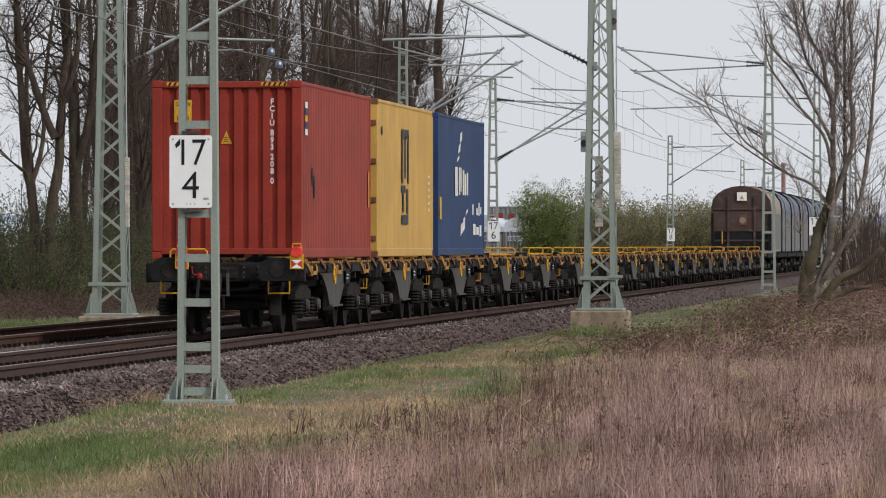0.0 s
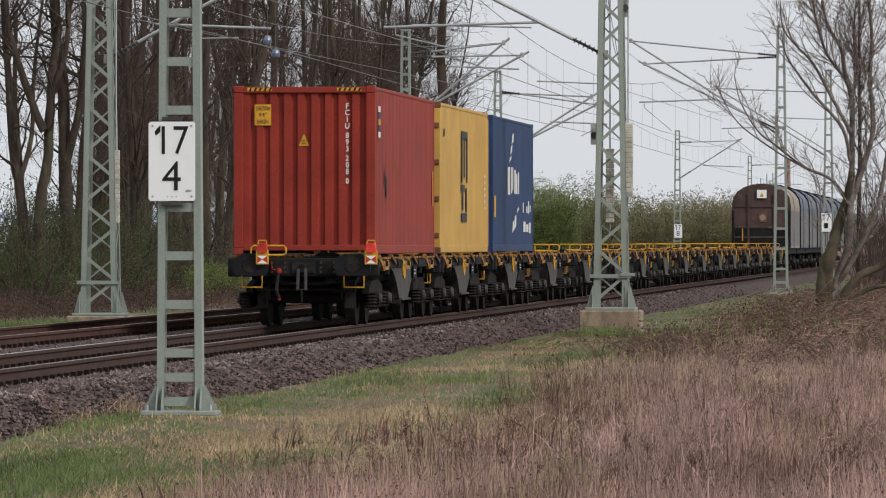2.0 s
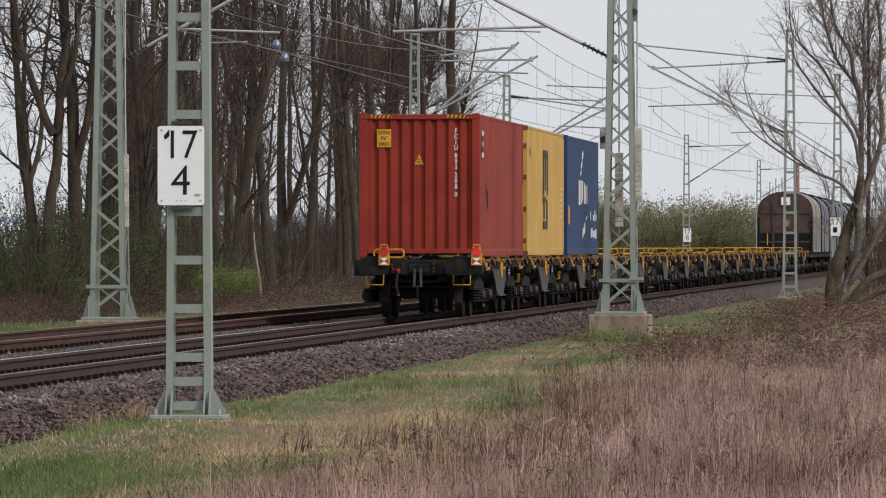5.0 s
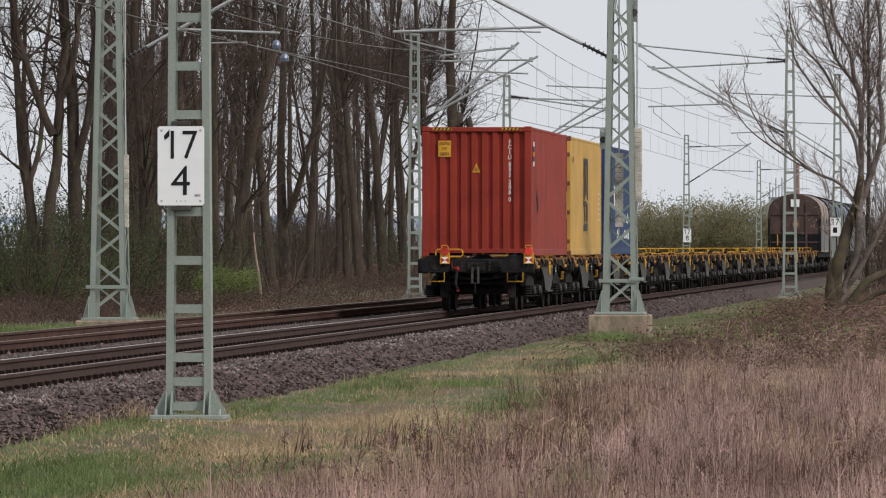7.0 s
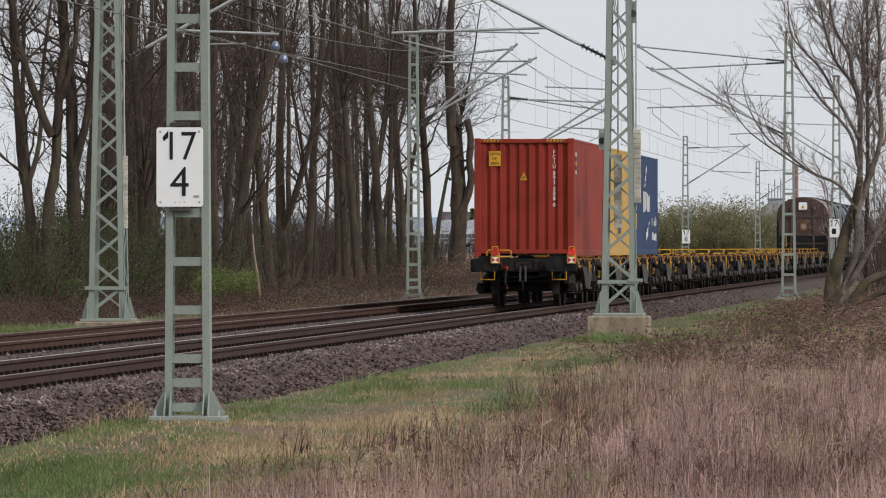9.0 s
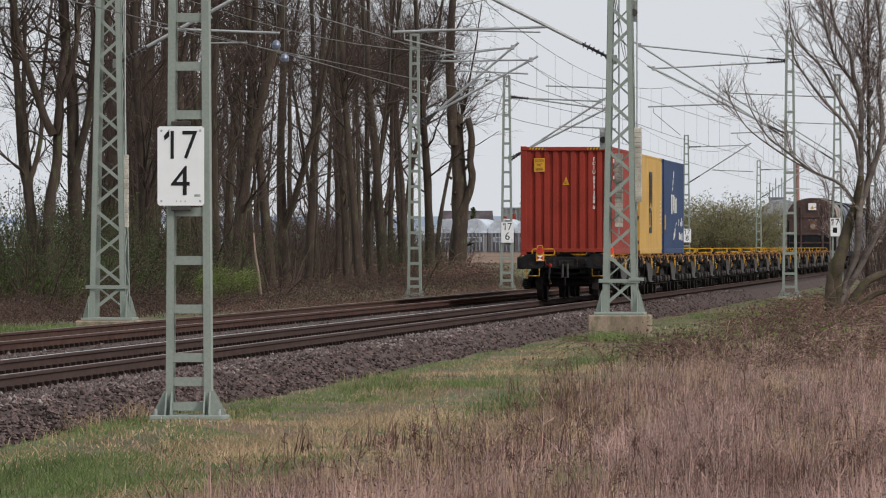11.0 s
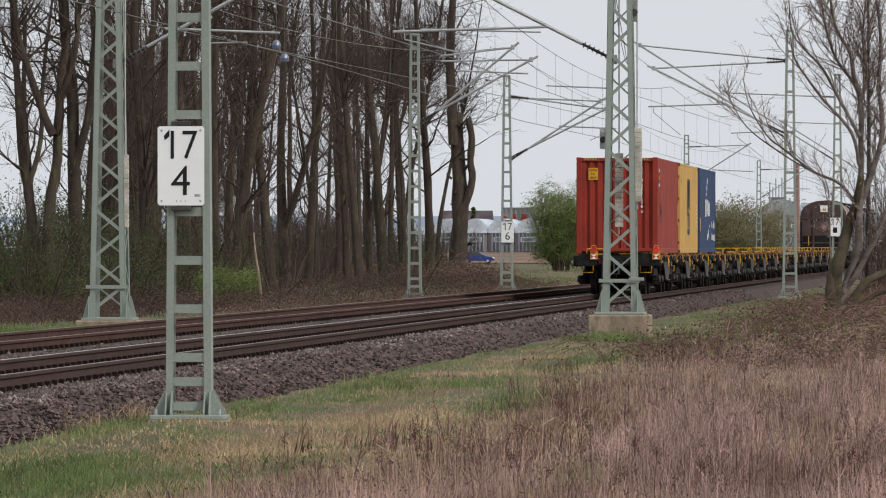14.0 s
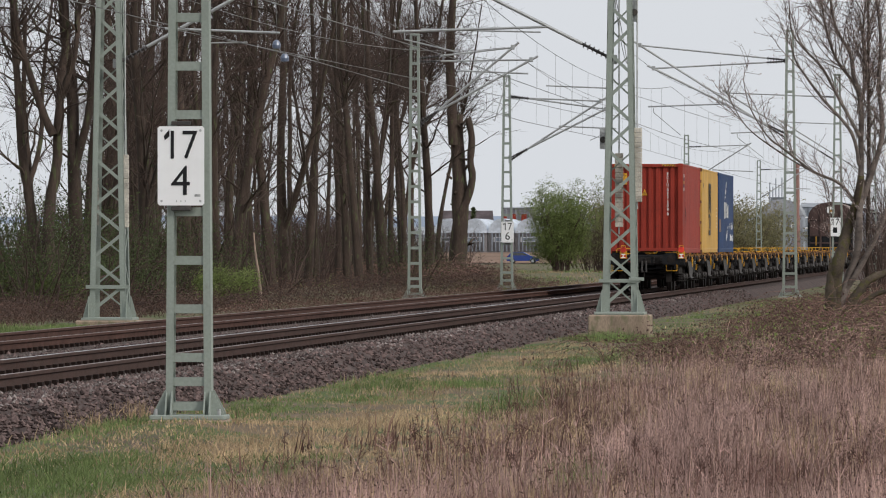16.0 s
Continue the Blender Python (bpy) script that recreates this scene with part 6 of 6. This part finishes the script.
def bramble_canes(n, area, height, seed, r0=0.006):
    """Arching, tangled canes in short straight pieces."""
    g = Growth(seed)
    pts = []
    for _ in range(n):
        d, s = g.r.uniform(area[0], area[1]), g.r.uniform(area[2], area[3])
        hh = height * (0.55 + 0.45 * noise.noise((d * 0.5, s * 0.12, 4.4)) + 0.25 * g.r.random())
        a = g.r.uniform(0, 2 * math.pi)
        p = Vector((-d, s, ground_z(d, s) - 0.05))
        dirn = Vector((math.cos(a) * 0.5, math.sin(a) * 0.5, 1)).normalized()
        for k in range(5):
            q = p + dirn * hh * 0.36
            g.twig.tube(p, q, r0 * (1 - 0.12 * k), r0 * (1 - 0.12 * (k + 1)), 3, False)
            pts.append(tuple(q))
            p = q
            dirn = (dirn + Vector((math.cos(a) * 0.3, math.sin(a) * 0.3, -0.42)) + Vector((g.r.gauss(0, 0.2), g.r.gauss(0, 0.2), g.r.gauss(0, 0.15)))).normalized()
    return g.twig, pts


def bramble_patch(n, area, height, seed, label, leaf, per, size=0.03, r0=0.006, cane="bramble"):
    g, pts = bramble_canes(n, area, height, seed, r0)
    tagged(new("brambles", g.mesh("brambles", M[cane])), label, "brambles", "", "stuff")
    if per:
        v, f = leaf_cloud(pts, size, per, 0.12, seed)
        stuff("bramble_leaves", v, f, leaf, "withered leaves hanging in the brambles", "leaves")


bramble_patch(4900, (-1.0, 6.6, 104, 235), 0.95, 31, "thicket of reddish-brown bramble canes", "leaf_dead", 1, 0.03, 0.0048, "bramble_dark")
bramble_patch(1900, (20.4, 26.0, 140, 300), 1.1, 32, "brown bramble thicket along the edge of the woods", "leaf_dead", 3, 0.028, 0.006, "twig")
bramble_patch(900, (19.0, 20.8, 168, 300), 0.5, 49, "low brown brush between the far track and the woods", "leaf_dead", 2, 0.026, 0.006, "weed_dark")
bramble_patch(1700, (20.7, 24.5, 136, 185), 0.7, 38, "low red-brown brush at the edge of the woods", "leaf_dead", 1, 0.026, 0.007, "bramble_brown")
bramble_patch(1100, (-0.2, 5.5, 49, 112), 0.4, 41, "tangled dark stems with withered leaves in the weeds", "leaf_dead", 2, 0.011, 0.003, "weed_dark")
bramble_patch(420, (23.8, 27.6, 285, 318), 1.5, 40, "reddish bramble mound round the foot of a cut tree", "leaf_dead", 4, 0.045, 0.012)
bramble_patch(1500, (-1.0, 3.9, 122, 235), 1.0, 50, "pale pinkish thicket of dry canes beside the old tree", "leaf_dead", 0, 0.03, 0.0055, "weed")
bramble_patch(1200, (-0.5, 4.9, 150, 240), 1.45, 35, "tall reddish thicket round the old tree", "leaf_dead", 1, 0.035)
g_, pts_ = bramble_canes(1300, (-1.0, 6.7, 108, 225), 0.85, 33)
v, f = leaf_cloud(pts_, 0.035, 1, 0.12, 34)
stuff("young_leaves", v, f, "leaf", "scattered young green leaves in the brambles", "leaves")


# ---- ballast stones and sleepers ----
def stones(n, d0, d1, s0, s1, r0, r1, seed, surface):
    r = np.random.default_rng(seed)
    d = r.uniform(d0, d1, n)
    s = 1 / (1 / s0 + r.random(n) * (1 / s1 - 1 / s0))
    c = np.stack([-d, s, surface(d) + r.uniform(-0.01, 0.02, n)], 1)
    rad = r.uniform(r0, r1, n)
    base = np.array([(1, 0, 0), (0, 1, 0), (-1, 0, 0), (0, -1, 0), (0, 0, 1), (0, 0, -1)], float)
    ang = r.uniform(0, 2 * np.pi, n)
    ca, sa = np.cos(ang), np.sin(ang)
    k = base[None] * r.uniform(0.55, 1.25, (n, 6, 1)) + r.normal(0, 0.16, (n, 6, 3))
    k = k * rad[:, None, None]
    x = k[..., 0] * ca[:, None] - k[..., 1] * sa[:, None]
    y = k[..., 0] * sa[:, None] + k[..., 1] * ca[:, None]
    v = (np.stack([x, y, k[..., 2] * 0.8], 2) + c[:, None]).reshape(-1, 3)
    t = np.array([(0, 1, 4), (1, 2, 4), (2, 3, 4), (3, 0, 4), (1, 0, 5), (2, 1, 5), (3, 2, 5), (0, 3, 5)])
    f = (np.arange(n)[:, None, None] * 6 + t[None]).reshape(-1, 3)
    return v, f


def bed_top(d):
    return np.interp(d, [9.3, 9.75, 10.35, 13.85, 14.1, 14.35, 18.6, 19.2], [-0.6, -0.6, -0.21, -0.2, -0.26, -0.2, -0.21, -0.6])


v, f = stones(22000, 9.45, 11.25, 56, 260, 0.022, 0.048, 41, bed_top)
stuff("ballast_shoulder", v, f, "stone", "brown-grey crushed stones on the ballast shoulder", "ballast")
v, f = stones(11000, 11.4, 19.1, 60, 300, 0.025, 0.05, 42, bed_top)
stuff("ballast_stones", v, f, "stone", "brown-grey crushed stones between the rails", "ballast")
v, f = stones(1900, 10.3, 11.3, 58, 260, 0.02, 0.045, 47, lambda d: bed_top(d) + 0.012)
stuff("pale_stones", v, f, "stone_pale", "pale grey stones scattered on the ballast shoulder", "ballast")
v, f = stones(450, 12.9, 18.2, 60, 260, 0.025, 0.05, 48, lambda d: bed_top(d) + 0.012)
stuff("pale_stones", v, f, "stone_pale", "pale grey stones scattered between the tracks", "ballast")
for d, tr in zip((NEAR, FAR_), tracks):
    clips = Geo()
    y = 54.0
    while y < 330:
        for x in (-0.7525, 0.7525):
            for o in (-0.1, 0.1):
                clips.box(x + o - 0.03, x + o + 0.03, y - 0.07, y + 0.07, -0.185, -0.125)
        y += 0.6
    tagged(part("rail_clips", clips, M["rail_clip"], tr, "rows of dark rail clips"), kind="stuff")
    sleeper = Geo().prism([(-0.14, -0.38), (0.14, -0.38), (0.11, -0.185), (-0.11, -0.185)], -1.3, 1.3, "x").mesh("sleeper", M["sleeper"])
    for i in range(200):
        o = new("sleeper", sleeper)
        o.parent, o.location = tr, (0, 54 + 0.6 * i, 0)

# ---- the distance ----
def ridge(name, s, d0, d1, top, material, label, seed, rough=0.3, steps=160):
    vs, fs = [], []
    for i in range(steps + 1):
        d = d0 + (d1 - d0) * i / steps
        h = top * (0.72 + rough * noise.noise((i * 0.045, seed, 0)) + 0.1 * noise.noise((i * 0.3, seed, 2)))
        vs += [(-d, s, -3), (-d, s + 40, h), (-d, s + 500, h * 0.9), (-d, s + 700, -3)]
    for i in range(steps):
        for j in range(3):
            a = i * 4 + j
            fs.append((a, a + 4, a + 5, a + 1))
    g = Geo().add(vs, fs)
    setting(name, g, M[material], label, "hills", smooth=True)


ridge("backdrop", 4000, -3000, 3500, 25, "hill", "blue-grey wooded hills on the horizon", 1.3)


def hall(label, d, s, w, dp, z0, zw, zr, wall, roof, bays=6, arched=False):
    """A far building: walls, a gabled or arched roof and a row of windows on the side that shows."""
    ob = thing("hall_building", label, "building", pose(-d, s, z0))
    part("wall", Geo().box(-w / 2, w / 2, 0, dp, 0, zw), M[wall], ob)
    if arched:
        n = 10
        o = [(-w / 2 - 0.2, zw)] + [(-w / 2 * math.cos(math.pi * i / n), zw + (zr - zw) * math.sin(math.pi * i / n)) for i in range(1, n)] + [(w / 2 + 0.2, zw)]
        part("roof", Geo().prism(o, -0.3, dp, "y"), M[roof], ob)
    else:
        part("roof", Geo().prism([(-0.3, zw), (dp / 2, zr), (dp + 0.3, zw)], -w / 2 - 0.3, w / 2 + 0.3, "x"), M[roof], ob)
    for i in range(1, 7):
        x = -w / 2 + w * i / 7
        part("roof_frame", Geo().box(x - 0.08, x + 0.08, -0.36, -0.02, 0.3, zw + 0.1), M["steelblue"], ob)
    for i in range(bays):
        x = -w / 2 + w * (i + 0.5) / bays
        win = part("window", Geo().box(x - w / bays * 0.3, x + w / bays * 0.3, -0.08, 0.02, zw * 0.55, zw * 0.8), M["plate"], ob)
        part("pane", Geo().box(x - w / bays * 0.25, x + w / bays * 0.25, -0.1, -0.085, zw * 0.58, zw * 0.77), M["steelblue"], win)
    return ob


def far(u, s):
    """Distance from the camera's line of a far thing, by its bearing u."""
    return u * s / 12300


hall("long pale greenhouse behind the woods", far(1700, 900), 900, 26, 12, -0.8, 3.9, 5.3, "glasshouse", "glasshouse", 20)
for u_ in (1018, 970, 922, 874):
    hall("greenhouse with a pale arched roof and dark front", far(u_, 1146), 1146, 4.3, 30, 0.4, 3.3, 5.7, "glass_front", "glasshouse", 1, True)
red_hall = hall("white hall with red panels", far(893, 1500), 1500, 7, 20, -0.8, 10.6, 10.9, "render", "cross_conc", 0)
for x_ in (-2.9, -0.9, 1.4):
    part("red_panel", Geo().box(x_ - 0.55, x_ + 0.55, -0.45, -0.37, 7.2, 9.3), M["red_end"], red_hall, "red wall panel")
hall("brown house with a dark tiled roof", far(985, 1600), 1600, 11, 10, -0.8, 7, 10.6, "brick", "rooftile", 3)
# these far walls and the tower get their haze from the material's colour
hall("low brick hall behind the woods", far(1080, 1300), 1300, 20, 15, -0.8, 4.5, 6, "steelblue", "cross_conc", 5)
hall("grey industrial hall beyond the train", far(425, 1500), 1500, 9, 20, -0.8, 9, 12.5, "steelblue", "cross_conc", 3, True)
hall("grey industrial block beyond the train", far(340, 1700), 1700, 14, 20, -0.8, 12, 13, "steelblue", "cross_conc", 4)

chim = thing("chimney", "tall slim brick factory chimney", "chimney", pose(-far(397, 1500), 1500, -0.8))
part("shaft", Geo().tube((0, 0, 0), (0, 0, 20), 0.62, 0.42, 14), M["chimney"], chim)
part("collar", Geo().tube((0, 0, 19.4), (0, 0, 20.1), 0.52, 0.52, 14), M["chimney"], chim)
plant_ = thing("process_tower", "steel process tower of a factory in haze-tinted grey", "tower", pose(-far(432, 1600), 1600, -0.8))
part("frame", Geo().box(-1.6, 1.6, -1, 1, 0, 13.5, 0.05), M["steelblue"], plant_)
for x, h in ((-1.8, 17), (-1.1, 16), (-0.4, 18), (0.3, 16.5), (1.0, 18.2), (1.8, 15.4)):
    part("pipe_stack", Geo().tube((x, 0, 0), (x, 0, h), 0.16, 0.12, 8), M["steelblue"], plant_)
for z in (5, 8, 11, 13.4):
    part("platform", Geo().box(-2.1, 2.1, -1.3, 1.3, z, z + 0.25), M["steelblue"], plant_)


def conifer():
    g = Growth(9)
    g.limb(g.wood, (0, 0, -0.5), (0, 0, 1), 11, 0.22, 0.03, 6, 6, 0.01)
    pts = []
    for k in range(220):
        z = 2 + 8.6 * g.r.random()
        rr = (10.9 - z) * 0.26 * g.r.random() ** 0.5
        a = g.r.uniform(0, 6.28)
        pts.append((rr * math.cos(a), rr * math.sin(a), z - rr * 0.25))
    v, f = leaf_cloud(pts, 0.28, 5, 0.18, 3)
    plant("conifer", "dark conifer beside the far house", "tree", [("trunk", g.wood.mesh("trunk", M["bark"], True), ""), ("crown", soup("crown", v, f, M["leaf_dark"]), "dark needles")], pose(-far(972, 1500), 1500, -0.9))


conifer()

road = Geo().add([(-150, 884, -0.69), (20, 884, -0.69), (20, 892, -0.69), (-150, 892, -0.69)], [(0, 1, 2, 3)])
setting("road", road, M["asphalt"], "grey country road crossing behind the trees", "road")
fld = Geo().add([(-210, 894, -0.68), (30, 894, -0.68), (45, 1140, 0.5), (-245, 1140, 0.5), (60, 1500, 0.5), (-300, 1500, 0.5)], [(0, 1, 2, 3), (3, 2, 4, 5)])
setting("field", fld, M["field"], "bare reddish-brown ploughed field", "field")


def car(label, paint, m, group=""):
    """A small hatchback, nose along +x."""
    ob = thing("car", label, "car", m, group)
    side = [(-2.05, 0.3), (-2.1, 0.75), (-1.95, 0.95), (-1.35, 1.0), (0.75, 1.0), (1.75, 0.82), (2.08, 0.6), (2.05, 0.3)]
    body = Geo().prism(side, -0.86, 0.86, "y")
    part("body", body, M[paint], ob)
    part("cabin", Geo().add([(-1.9, -0.8, 0.94), (0.95, -0.8, 0.96), (0.95, 0.8, 0.96), (-1.9, 0.8, 0.94), (-1.45, -0.62, 1.44), (0.05, -0.62, 1.46), (0.05, 0.62, 1.46), (-1.45, 0.62, 1.44)],
         [(3, 2, 1, 0), (4, 5, 6, 7), (0, 1, 5, 4), (1, 2, 6, 5), (2, 3, 7, 6), (3, 0, 4, 7)]), M[paint], ob)
    for sy in (-1, 1):
        part("side_window", Geo().add([(-1.55, sy * 0.79, 1.0), (0.7, sy * 0.79, 1.0), (0.0, sy * 0.65, 1.4), (-1.3, sy * 0.65, 1.4)], [(0, 1, 2, 3)]), M["glass_dark"], ob)
        for x in (-1.3, 1.3):
            wh = part("wheel", Geo().tube((x, sy * 0.7, 0.31), (x, sy * 0.88, 0.31), 0.31, None, 18), M["rubber"], ob)
            part("rim", Geo().tube((x, sy * 0.87, 0.31), (x, sy * 0.89, 0.31), 0.2, None, 14), M["galv"], wh)
        part("headlight", Geo().box(1.82, 2.06, sy * 0.72 - 0.13, sy * 0.72 + 0.13, 0.6, 0.76, 0.03), M["plate"], ob)
        part("tail_light", Geo().box(-2.11, -2.0, sy * 0.74 - 0.1, sy * 0.74 + 0.1, 0.7, 0.92, 0.02), M["red_dot"], ob)
    return ob


blue_car = car("small blue hatchback driving along the country road", "car_blue", pose(-66, 887, -0.69))
for u, s, k in ((902, 1400, 0), (890, 1410, 1), (1090, 1080, 3), (1110, 1085, 4)):
    car("white parked car in front of the far halls", "car_white", pose(-far(u, s), s, -0.66, 0, 0, 8 * k), "parked cars at the halls")


# ---- everything that moves ----
def motions():
    times = [float(k) for k in range(17)]
    for ob, off, z in TRAIN:
        x = -NEAR + (ob["across"] if "across" in ob else 0.0)
        walk(ob, [(t, pose(x, tail_at(t) + off, z)) for t in times])
    start = tail_at(0)
    rows = []
    n = 196
    for k in range(n + 1):
        t = 16.0 * k / n
        rows.append((t, math.degrees((tail_at(t) - start) / R_WHEEL)))
    for w, ay in WHEELS:
        walk(w, [(t, pose(0, ay, R_WHEEL, -a)) for t, a in rows])
    walk(blue_car, [(0.0, pose(-109, 887, -0.69)), (8.0, pose(-87, 887, -0.69)), (14.0, pose(-69.5, 887, -0.69)), (15.0, pose(-66.7, 887, -0.69)), (16.0, pose(-63.7, 887, -0.69))])


motions()
